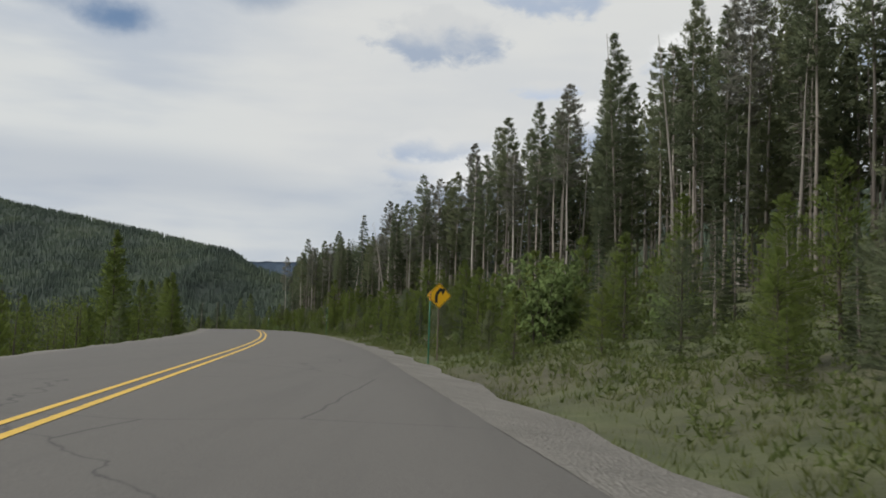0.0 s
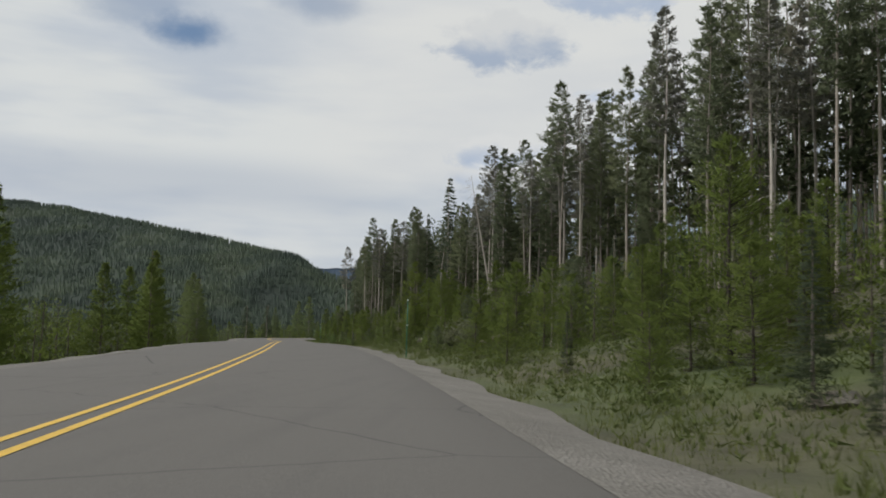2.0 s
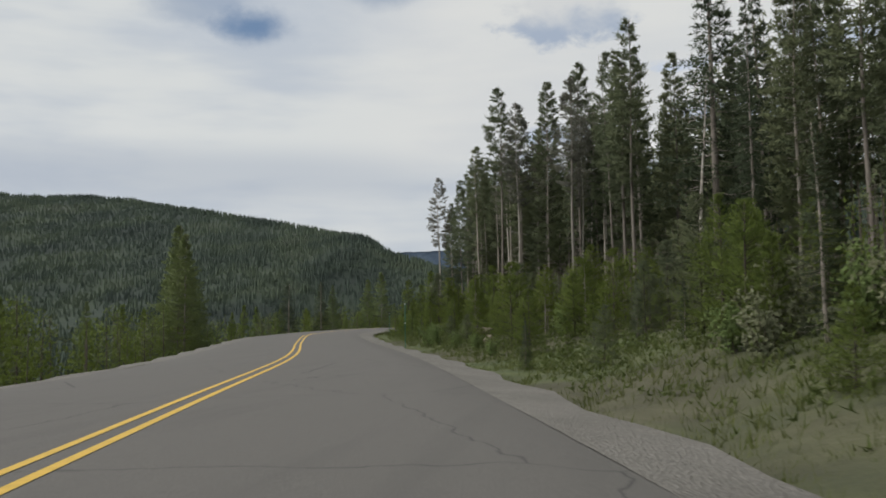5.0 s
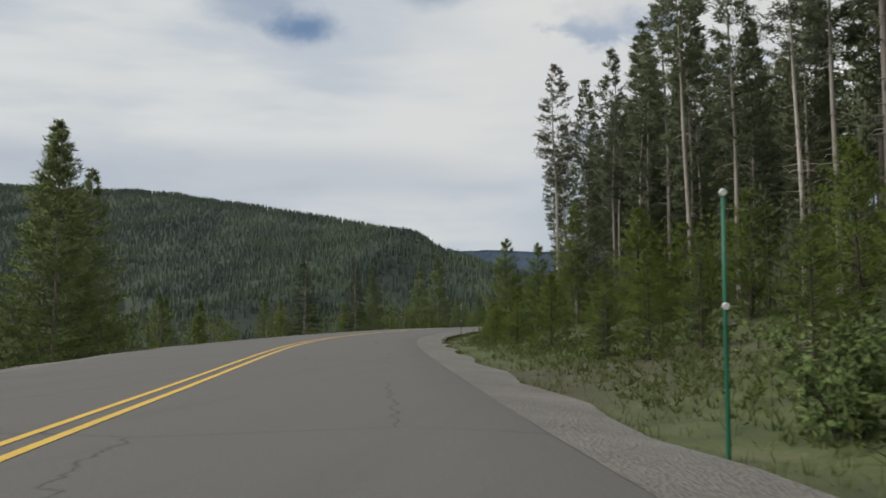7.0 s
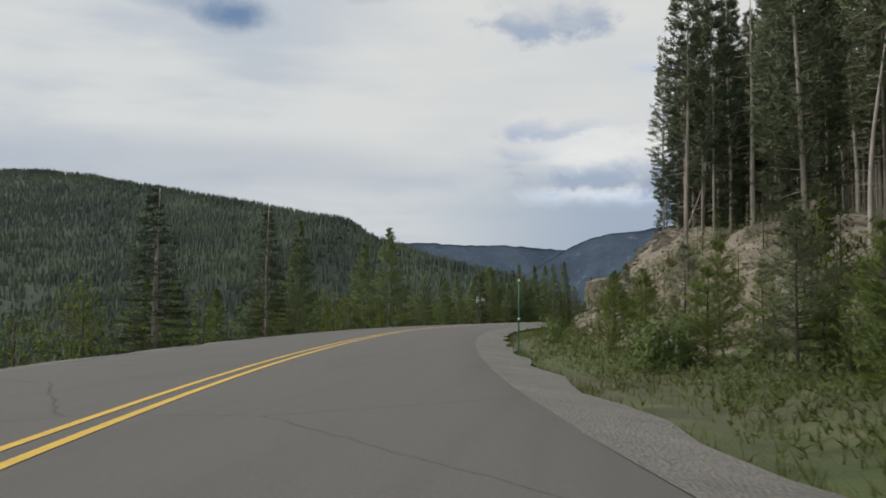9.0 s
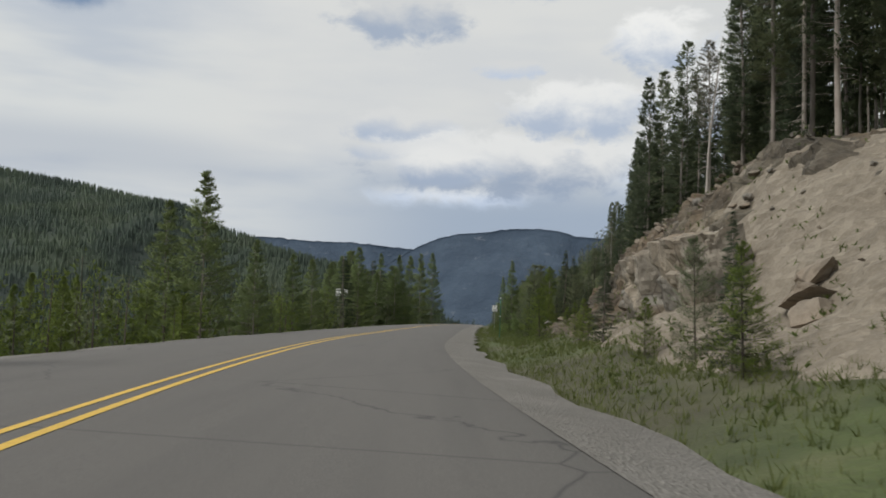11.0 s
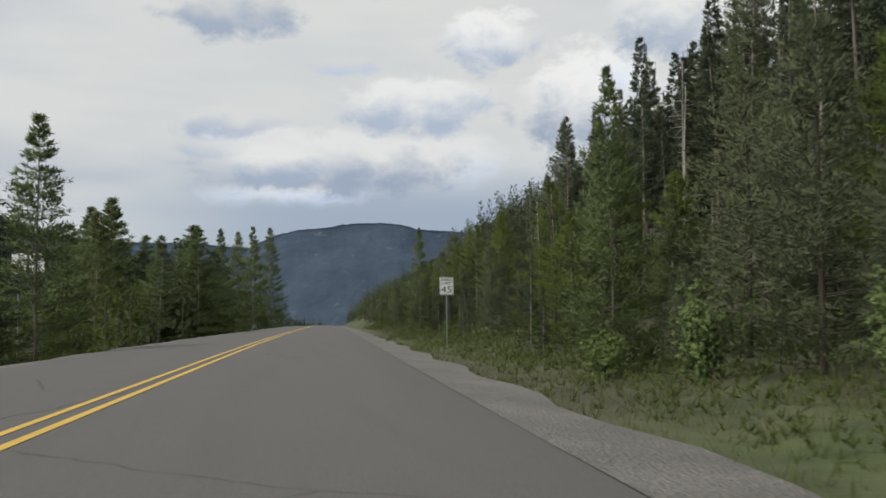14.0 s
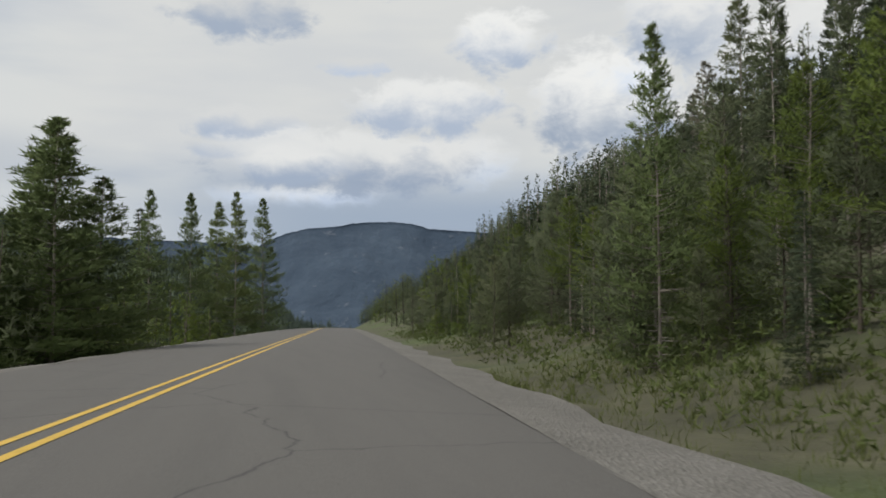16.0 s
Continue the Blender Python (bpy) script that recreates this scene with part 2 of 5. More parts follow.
def asphalt_mat():
    k = Mat("weathered asphalt", 0.85)
    fine, patch, long = k.noise(55.0, 3, 0.7), k.noise(0.35, 4, 0.6), k.noise(2.0, 3, 0.5, (1.0, 0.06, 1.0))
    col = k.ramp(fine, (0.3, (0.078, 0.073, 0.066)), (0.6, (0.122, 0.114, 0.102)), (0.85, (0.19, 0.177, 0.158)))
    col = k.mix(k.ramp(patch, (0.45, (0, 0, 0)), (0.7, (0.5, 0.5, 0.5))), col, (0.105, 0.098, 0.087))
    col = k.mix(k.ramp(long, (0.5, (0, 0, 0)), (0.7, (0.3, 0.3, 0.3))), col, (0.075, 0.071, 0.065))
    crack = k.node("ShaderNodeTexVoronoi")
    crack.feature = "DISTANCE_TO_EDGE"
    crack.inputs["Scale"].default_value = 0.16
    bend = k.node("ShaderNodeVectorMath")
    bend.operation = "ADD"
    tc = k.node("ShaderNodeTexCoord")
    k.link(tc.outputs["Object"], bend.inputs[0])
    wave = k.node("ShaderNodeVectorMath")
    wave.operation = "SCALE"
    wave.inputs["Scale"].default_value = 0.4
    k.link(k.noise(1.5, 3, 0.5), wave.inputs[0])
    k.link(wave.outputs[0], bend.inputs[1])
    k.link(bend.outputs[0], crack.inputs["Vector"])
    col = k.mix(k.ramp(crack.outputs["Distance"], (0.0, (0.7, 0.7, 0.7)), (0.004, (0, 0, 0))), col, (0.018, 0.018, 0.018))
    k.color(col)
    k.bump(fine, 0.35, 0.01)
    return k.m


def gravel_mat(name, a, b, c, scale=6.0):
    k = Mat(name, 0.95)
    v = k.node("ShaderNodeTexVoronoi")
    tc = k.node("ShaderNodeTexCoord")
    k.link(tc.outputs["Object"], v.inputs["Vector"])
    v.inputs["Scale"].default_value = scale
    n = k.noise(0.6, 5, 0.6)
    n2 = k.noise(12, 5, 0.65)
    col = k.mix(0.5, k.ramp(n, (0.3, a), (0.5, b), (0.72, c)), k.ramp(v.outputs["Color"], (0.1, a), (0.6, b), (0.95, c)))
    k.color(k.mix(0.3, col, k.ramp(n2, (0.3, a), (0.7, c))))
    k.bump(v.outputs["Distance"], 0.6, 0.06)
    return k.m


def rock_mat(name, a, b, c, stain):
    k = Mat(name, 0.85)
    n, fine, big = k.noise(0.9, 7, 0.65, None, 0.6), k.noise(9, 6, 0.7), k.noise(0.25, 3)
    v = k.node("ShaderNodeTexVoronoi")
    v.feature = "DISTANCE_TO_EDGE"
    tc = k.node("ShaderNodeTexCoord")
    k.link(tc.outputs["Object"], v.inputs["Vector"])
    v.inputs["Scale"].default_value = 0.8
    col = k.ramp(n, (0.3, a), (0.5, b), (0.7, c))
    col = k.mix(k.ramp(big, (0.45, (0, 0, 0)), (0.62, (0.7, 0.7, 0.7))), col, stain)
    col = k.mix(0.3, col, k.ramp(fine, (0.3, a), (0.75, c)))
    col = k.mix(k.ramp(v.outputs["Distance"], (0.0, (0.5, 0.5, 0.5)), (0.03, (0, 0, 0))), col, tuple(x * 0.35 for x in a))
    # faces of differing stone
    bed, cell = k.node("ShaderNodeMapping"), k.node("ShaderNodeTexVoronoi")
    bed.inputs["Scale"].default_value, bed.inputs["Rotation"].default_value = (0.45, 0.35, 0.9), (0.4, 0.1, 0)
    k.link(tc.outputs["Object"], bed.inputs[0])
    k.link(bed.outputs[0], cell.inputs["Vector"])
    cell.inputs["Scale"].default_value = 1.0
    face = k.ramp(cell.outputs["Color"], (0.15, (0.66, 0.63, 0.58)), (0.38, (0.92, 0.90, 0.86)), (0.6, (1.12, 1.0, 0.84)), (0.75, (1.3, 1.3, 1.26)), (0.9, (1.75, 1.7, 1.6)))
    k.color(k.mix(0.85, col, face, "MULTIPLY"))
    k.bump(k.mix(0.5, fine, n), 0.8, 0.1)
    return k.m


def paint_mat(name, c, rough=0.5, wear=0.25, scale=8.0):
    k = Mat(name, rough)
    n = k.noise(scale, 5, 0.65)
    k.color(k.mix(k.ramp(n, (0.45, (0, 0, 0)), (0.8, (wear, wear, wear))), c, tuple(v * 0.55 for v in c)))
    return k.m


def metal_mat(name, c, rough=0.45):
    k = Mat(name, rough, 0.85)
    n = k.noise(14, 4)
    k.color(k.ramp(n, (0.3, tuple(v * 0.75 for v in c)), (0.7, c)))
    return k.m


GROUND = ground_mat()
ASPHALT = asphalt_mat()
SHOULDER = gravel_mat("pale shoulder gravel", (0.09, 0.083, 0.072), (0.16, 0.15, 0.13), (0.26, 0.245, 0.22), 22.0)
EARTH = gravel_mat("tan gravelly earth", (0.10, 0.082, 0.058), (0.20, 0.168, 0.125), (0.33, 0.29, 0.225), 3.5)
ROCK = rock_mat("brown and grey fractured rock", (0.036, 0.031, 0.023), (0.090, 0.077, 0.056), (0.20, 0.176, 0.136), (0.108, 0.075, 0.046))
GREYROCK = rock_mat("pale grey slab rock", (0.13, 0.12, 0.102), (0.24, 0.225, 0.195), (0.36, 0.34, 0.30), (0.26, 0.195, 0.13))
STONE = rock_mat("pale tan stone", (0.17, 0.142, 0.11), (0.30, 0.255, 0.20), (0.45, 0.405, 0.335), (0.27, 0.205, 0.145))
HILLSIDE = Mat("wooded hillside ground", 0.95)
HILLSIDE.color(HILLSIDE.mix(1.0, slope_colors(HILLSIDE), (0.5, 0.52, 0.5), "MULTIPLY"))
HILLSIDE = HILLSIDE.m


def mountain_mat():
    k = Mat("far forested mountain with haze in its colour", 0.95)
    # the blue of distant haze is mixed into these base colours
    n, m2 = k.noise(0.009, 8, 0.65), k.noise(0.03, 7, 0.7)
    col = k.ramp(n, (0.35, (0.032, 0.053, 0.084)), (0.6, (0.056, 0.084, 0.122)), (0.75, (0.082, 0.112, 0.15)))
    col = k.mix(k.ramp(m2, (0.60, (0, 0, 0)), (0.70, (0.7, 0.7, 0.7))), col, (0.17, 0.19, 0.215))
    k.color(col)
    k.bump(m2, 1.0, 12.0)
    return k.m


MOUNTAIN = mountain_mat()
YELLOW = paint_mat("worn yellow road paint", (0.62, 0.40, 0.06), 0.7, 0.6, 5.0)
SIGNYELLOW = paint_mat("sign yellow", (0.95, 0.52, 0.015), 0.4, 0.06)
SIGNWHITE = paint_mat("sign white", (0.84, 0.84, 0.80), 0.4, 0.06)
SIGNBLACK = paint_mat("sign black", (0.016, 0.016, 0.016), 0.5, 0.05)
GREENPOST = paint_mat("green marker post", (0.012, 0.12, 0.065), 0.5, 0.2)
REFLECT = paint_mat("white reflector", (0.85, 0.85, 0.82), 0.25, 0.03)
AMBER = paint_mat("amber reflector", (0.85, 0.34, 0.03), 0.25, 0.03)
STEEL = metal_mat("galvanised steel", (0.5, 0.5, 0.5))
POSTWOOD = bark_mat("weathered wooden post", (0.14, 0.115, 0.09), (0.22, 0.19, 0.15), (0.30, 0.27, 0.22))


# ---- mesh helpers ----
def mesh_from(name, verts, faces, mat, smooth=False):
    me = bpy.data.meshes.new(name)
    v = np.asarray(verts, np.float32)
    if isinstance(faces, np.ndarray):
        n, k = faces.shape
        me.vertices.add(len(v))
        me.vertices.foreach_set("co", v.ravel())
        me.loops.add(n * k)
        me.loops.foreach_set("vertex_index", faces.astype(np.int32).ravel())
        me.polygons.add(n)
        me.polygons.foreach_set("loop_start", np.arange(0, n * k, k, dtype=np.int32))
        me.update(calc_edges=True)
    else:
        me.from_pydata([tuple(q) for q in v.tolist()], [], faces)
    me.materials.append(mat)
    me.polygons.foreach_set("use_smooth", [smooth] * len(me.polygons))
    me.update()
    return me


def give_outward(me, normals):
    """Stores the soft outward direction of a crown at each vertex, for the shading of its needles."""
    at = me.attributes.new("outward", "FLOAT_VECTOR", "POINT")
    at.data.foreach_set("vector", np.asarray(normals, np.float32).ravel())


def outward(v, high, wide=1.0):
    """Directions out of a tree's crown whose stem stands at the origin."""
    c = v.reshape(-1, 3, 3).mean(1)
    c[:, 2] = (c[:, 2] - 0.45 * high) * 0.22 * wide + 0.35
    c /= np.linalg.norm(c, axis=1)[:, None] + 1e-6
    return np.repeat(c, 3, 0)


def fan(faces):
    """Triangles of a list of polygons, as an array."""
    return np.array([(f[0], f[i], f[i + 1]) for f in faces for i in range(1, len(f) - 1)])


def bm_mesh(name, bm, mat, smooth=False):
    me = bpy.data.meshes.new(name)
    bm.to_mesh(me)
    bm.free()
    me.materials.append(mat)
    if smooth:
        me.polygons.foreach_set("use_smooth", [True] * len(me.polygons))
    return me


def part(name, me, parent, label="", m=None):
    ob = new(name, me)
    ob.parent = parent
    if m is not None:
        ob.matrix_local = m
    if label:
        ob["label"] = label
    return ob


def thing(name, label, category, m=None, group="", kind=""):
    ob = new(name)
    ob.empty_display_size = 0.2
    if m is not None:
        ob.matrix_basis = m
    return tagged(ob, label, category, group, kind)


def box_bm(size, at=(0, 0, 0), bevel=0.0, bm=None):
    bm = bm or bmesh.new()
    r = bmesh.ops.create_cube(bm, size=1)
    for v in r["verts"]:
        v.co = Vector([c * s + o for c, s, o in zip(v.co, size, at)])
    if bevel:
        es = list({e for v in r["verts"] for e in v.link_edges})
        bmesh.ops.bevel(bm, geom=es, offset=bevel, segments=2, affect="EDGES")
    return bm


def tube(points, radii, sides=8):
    """Vertices and quads of a tapered tube along points, closed at its tip."""
    pts = np.asarray(points, float)
    vs, fs = [], []
    for i, (p, r) in enumerate(zip(pts, radii)):
        d = pts[min(i + 1, len(pts) - 1)] - pts[max(i - 1, 0)]
        d /= np.linalg.norm(d) + 1e-9
        u = np.cross(d, (0.0, 1.0, 0.0) if abs(d[1]) < 0.9 else (1.0, 0.0, 0.0))
        u /= np.linalg.norm(u)
        w = np.cross(d, u)
        for k in range(sides):
            a = 2 * math.pi * k / sides
            vs.append(p + r * (math.cos(a) * u + math.sin(a) * w))
    for i in range(len(pts) - 1):
        for k in range(sides):
            a, b = i * sides + k, i * sides + (k + 1) % sides
            fs.append((a, b, b + sides, a + sides))
    top = (len(pts) - 1) * sides
    fs.append(tuple(range(top, top + sides)))
    return np.array(vs), fs


def join_arrays(chunks):
    vs, fs, n = [], [], 0
    for v, f in chunks:
        vs.append(np.asarray(v))
        fs += [tuple(i + n for i in q) for q in f]
        n += len(v)
    return np.concatenate(vs), fs


# ---- the lie of the land ----
# the line driven along: x, y and the height of the road surface
LINE = np.array([
    (22, -140, -0.9), (12, -70, -0.5), (1.2, 0.5, 0.0), (-4.2, 37.1, 0.3), (-8.6, 60.8, 0.44), (-13.7, 84.1, 0.62), (-19.4, 107.2, 0.72), (-25.3, 130.3, 0.6),
    (-31.5, 153.4, 0.38), (-38.8, 176.2, 0.3), (-45.5, 198.4, 0.36), (-50.7, 220.3, 0.27), (-53.9, 242.8, 0.23), (-55.6, 265.6, 0.2), (-55.75, 288.6, 0.1),
    (-54.3, 312.1, 0.0), (-52.7, 335.0, -0.12), (-50.06, 368.7, -0.29), (-45, 430, -0.8), (-36, 540, -2), (-24, 680, -4.5), (0, 850, -9), (60, 1050, -18), (160, 1250, -28),
])


def smooth_line(pts, step=2.0):
    """An even Catmull-Rom line through pts."""
    p = np.vstack([2 * pts[0] - pts[1], pts, 2 * pts[-1] - pts[-2]])
    out = []
    for i in range(1, len(p) - 2):
        n = max(2, int(np.linalg.norm(p[i + 1] - p[i]) / step))
        for u in np.linspace(0, 1, n, endpoint=False):
            a, b, c, d = p[i - 1], p[i], p[i + 1], p[i + 2]
            out.append(0.5 * (2 * b + (c - a) * u + (2 * a - 5 * b + 4 * c - d) * u**2 + (3 * b - a - 3 * c + d) * u**3))
    out.append(pts[-1])
    return np.array(out)


AXIS = smooth_line(LINE)
_d = np.gradient(AXIS[:, :2], axis=0)
TANGENT = _d / np.linalg.norm(_d, axis=1)[:, None]
RIGHT = np.stack([TANGENT[:, 1], -TANGENT[:, 0]], 1)
STATION = np.r_[0, np.cumsum(np.hypot(*np.diff(AXIS[:, :2], axis=0).T))]
STATION -= STATION[np.argmin(np.abs(AXIS[:, 1] - 0.5))]


def along(xy):
    """Station, offset to the right and road height for an array of places."""
    xy = np.atleast_2d(np.asarray(xy, float))
    s, r, z = (np.empty(len(xy)) for _ in range(3))
    for a in range(0, len(xy), 4000):
        q = xy[a : a + 4000]
        d = ((q[:, None] - AXIS[None, :, :2]) ** 2).sum(-1)
        i = d.argmin(1)
        o = q - AXIS[i, :2]
        f = (o * TANGENT[i]).sum(1)
        s[a : a + 4000] = STATION[i] + f
        side = (o * RIGHT[i]).sum(1)
        r[a : a + 4000] = np.sign(side) * np.maximum(np.abs(side), np.sqrt(d[np.arange(len(q)), i]) * (np.abs(f) > 3))
        z[a : a + 4000] = AXIS[i, 2]
    return s, r, z


def place(s, r):
    """The ground place at a station and an offset."""
    i = np.clip(np.searchsorted(STATION, s), 0, len(AXIS) - 1)
    f = s - STATION[i]
    return AXIS[i, :2] + TANGENT[i] * f + RIGHT[i] * r


def step(x, a, b):
    u = np.clip((x - a) / (b - a), 0, 1)
    return u * u * (3 - 2 * u)


MID = -2.7          # the middle of the road, right of the line driven along
CREST = np.array([  # the ridge across the valley
    (-1900, 1150, 300), (-1450, 1280, 255), (-935, 1405, 211), (-756, 1373, 196), (-609, 1303, 169), (-499, 1233, 146), (-401, 1165, 125), (-312, 1089, 104),
    (-250, 1029, 89.5), (-229, 1036, 74), (-200, 1012, 64), (-172, 985, 54), (-121, 952, 41), (-72, 897, 27), (0, 850, 2), (60, 820, -25),
])
CREST_LINE = smooth_line(CREST, 12.0)


def fractal(xy, scale, octaves=4, seed=0.0):
    return np.array([noise.fractal(Vector((x / scale, y / scale, seed)), 0.9, 2.1, octaves) for x, y in xy])


def ground_height(xy, rough=True):
    xy = np.atleast_2d(np.asarray(xy, float))
    s, r, z = along(xy)
    cut = (0.46 * step(s, 230, 264) + 0.54 * step(s, 277, 299)) * (1 - step(s, 319, 344))
    end = step(s, 345, 385)
    plain = np.interp(r, [-400, -120, -60, -25, -12, -8, -7.4, 2.1, 4.3, 7, 14, 22, 60, 150, 400], [-22, -15, -10.5, -5.5, -2.6, -0.5, -0.12, -0.12, -0.55, -0.05, 1.1, 2.8, 10, 32, 90])
    toe = r - 2.0 * step(s, 318, 334) * (1 - step(r, 11, 15))
    banked = np.interp(toe, [2.1, 4.3, 7.5, 10.3, 11.6, 15, 22, 60, 150, 400], [-0.12, -0.5, 0.2, 1.3, 3.6, 7.9, 9.4, 15, 40, 95])
    hillside = np.interp(r, [2.1, 4.3, 7, 14, 28, 60, 150, 400], [-0.12, -0.5, 0, 1.4, 4.8, 15, 44, 100])
    steep = np.interp(r, [2.1, 4.3, 7, 14, 28, 40, 60, 150, 400], [-0.12, -0.4, 0.8, 5, 12, 18, 28, 65, 120])
    far = step(s, 430, 560)
    right = plain * (1 - cut) * (1 - end) + banked * cut + (hillside * (1 - far) + steep * far) * end
    near = z + np.where(r > 2.1, right, plain)
    if rough:
        near = near + step(np.abs(r - MID), 6.5, 14) * (0.5 * fractal(xy, 7.0) + 1.2 * fractal(xy, 40.0, 3, 4.0))
    d = np.full(len(xy), 1e9)
    c = np.zeros(len(xy))
    for a in range(0, len(xy), 4000):
        q = np.sqrt(((xy[a : a + 4000, None] - CREST_LINE[None, :, :2]) ** 2).sum(-1))
        d[a : a + 4000] = q.min(1)
        w = np.exp((q.min(1)[:, None] - q) / (4 + 0.06 * q.min(1)[:, None]))
        c[a : a + 4000] = (w * CREST_LINE[:, 2]).sum(1) / w.sum(1)
    ridge = c - 9.0 - 0.27 * np.maximum(d - 8, 0)
    if rough:
        ridge = ridge + 9 * fractal(xy, 160.0, 4, 9.0) * step(d, 0, 120) + 2.0 * fractal(xy, 45.0, 3, 2.0)
    k = 5.0
    both = np.maximum(near, ridge) + np.log1p(np.exp(-np.abs(near - ridge) / k)) * k * 0.6
    join = np.where(s > 600, step(-r, 16, 95), step(-r, 18, 34))
    return near + (both - near) * join


def spaced(lo, hi, a, b, fine, grow):
    """Grid lines: fine from a to b, wider and wider out to lo and hi."""
    mid = list(np.arange(a, b + 0.01, fine))
    up, d = [b], fine
    while up[-1] < hi:
        d = min(d * grow, 24)
        up.append(up[-1] + d)
    dn, d = [a], fine
    while dn[-1] > lo:
        d = min(d * grow, 24)
        dn.append(dn[-1] - d)
    return np.array(dn[:0:-1] + mid + up[1:])


def grid_faces(nx, ny):
    i, j = np.meshgrid(np.arange(nx - 1), np.arange(ny - 1))
    a = (j * nx + i).ravel()
    return np.stack([a, a + 1, a + nx + 1, a + nx], 1)


def build_ground():
    gx, gy = spaced(-2600, 2600, -100, 40, 1.8, 1.14), spaced(-700, 4300, -30, 440, 2.2, 1.1)
    X, Y = np.meshgrid(gx, gy)
    xy = np.stack([X.ravel(), Y.ravel()], 1)
    z = ground_height(xy)
    s0, r0, _ = along(xy)
    z -= 1.3 * step(s0, 241, 249) * (1 - step(s0, 338, 346)) * step(r0, 7.6, 9.5) * (1 - step(r0, 16.5, 19))
    me = mesh_from("ground", np.c_[xy, z], grid_faces(len(gx), len(gy)), GROUND, True)
    me.materials.append(HILLSIDE)
    cx = np.array([p.center[:2] for p in me.polygons])
    s, r, _ = along(cx)
    me.polygons.foreach_set("material_index", ((r < -60) | (r > 90) | (s > 620)).astype(int))
    tagged(new("ground", me), "grassy forest floor falling away to a wooded valley", "ground", kind="structure")


build_ground()


# ---- road ----
def ribbon(name, s0, s1, a, b, lift, mat, ds=2.0):
    """A painted stripe along the road, from offset a to b of its middle."""
    st = np.arange(s0, s1 + 0.01, ds)
    vs = []
    for s in st:
        zc = np.interp(s, STATION, AXIS[:, 2])
        for off in (a, b):
            q = place(s, MID + off)
            vs.append((q[0], q[1], zc + lift - 0.02 * abs(off)))
    return new(name, mesh_from(name, vs, [(2 * i, 2 * i + 1, 2 * i + 3, 2 * i + 2) for i in range(len(st) - 1)], mat))


def build_road():
    st = np.arange(-130, 1100, 2.0)
    offs = np.array([-4.9, -4.75, -3.6, -1.8, 0, 1.8, 3.6, 4.75, 4.9])
    drop = np.array([-0.06, 0, 0, 0, 0, 0, 0, 0, -0.06])
    vs = []
    for s in st:
        zc = np.interp(s, STATION, AXIS[:, 2])
        for o, d in zip(offs, drop):
            q = place(s, MID + o)
            vs.append((q[0], q[1], zc + d - 0.02 * abs(o) + 0.05))
    road = new("road", mesh_from("road", vs, grid_faces(len(offs), len(st)), ASPHALT, True))
    tagged(road, "weathered grey asphalt two-lane mountain road", "road", kind="structure")
    for o in (-0.16, 0.16):
        tagged(ribbon("centre_line", -130, 700, o - 0.055, o + 0.055, 0.056, YELLOW), "worn yellow solid centre line on the asphalt", "road marking", "centre lines", "structure")
    for side in (-1, 1):
        a, b = sorted((side * 4.72, side * 6.1))
        st2 = np.arange(-130, 900, 2.0)
        vs = []
        for i, s in enumerate(st2):
            zc = np.interp(s, STATION, AXIS[:, 2])
            for o in np.linspace(a, b, 4):
                far = abs(o) - 4.72
                q = place(s, MID + o + (0.18 * math.sin(i * 1.7) if far > 0.9 else 0))
                vs.append((q[0], q[1], zc - 0.04 - 0.10 * far + 0.015 * noise.noise(Vector((q[0], q[1], 0)))))
        tagged(new("shoulder", mesh_from("shoulder", vs, grid_faces(4, len(st2)), SHOULDER, True)), "pale gravel verge along the asphalt edge", "verge", "verges", "structure")


build_road()


# ---- far mountains ----
def build_mountain(name, az_el, dist, slope, label, eye=(-55.8, 277.0, 1.3), seed=1.0):
    """A range whose crest stands at the given bearings (degrees left) and heights (degrees)."""
    az = np.radians([a for a, _ in az_el])
    el = np.radians([e for _, e in az_el])
    fine = np.linspace(az[0], az[-1], 260)
    order = np.argsort(az)
    h = np.interp(fine, az[order], el[order])
    vs = []
    rows = 34
    for k in range(rows):
        u = k / (rows - 1)
        for a, e in zip(fine, h):
            rise = dist * math.tan(e)
            jag = dist * 0.0012 * noise.fractal(Vector((a * 90, 0, seed)), 0.8, 2, 4)
            # towards the eye the slope comes down, with gullies in it
            back = u**1.2 * rise / slope
            rad = dist - back
            gully = noise.fractal(Vector((math.sin(a) * rad / 260, math.cos(a) * rad / 260, seed)), 0.9, 2.1, 5)
            z = rise * (1 - u) + jag * (1 - u) + gully * 26 * math.sin(math.pi * min(1, u * 1.15)) - 60 * u
            vs.append((eye[0] - math.sin(a) * rad, eye[1] + math.cos(a) * rad, eye[2] + z))
    fs = grid_faces(len(fine), rows)
    n0 = len(vs)
    # the far side
    for a, e in zip(fine, h):
        vs.append((eye[0] - math.sin(a) * (dist + 400), eye[1] + math.cos(a) * (dist + 400), -60))
    far = [(i, i + 1, n0 + i + 1, n0 + i) for i in range(len(fine) - 1)]
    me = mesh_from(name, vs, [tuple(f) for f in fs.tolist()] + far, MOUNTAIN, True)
    tagged(new(name, me), label, "mountain", kind="structure")


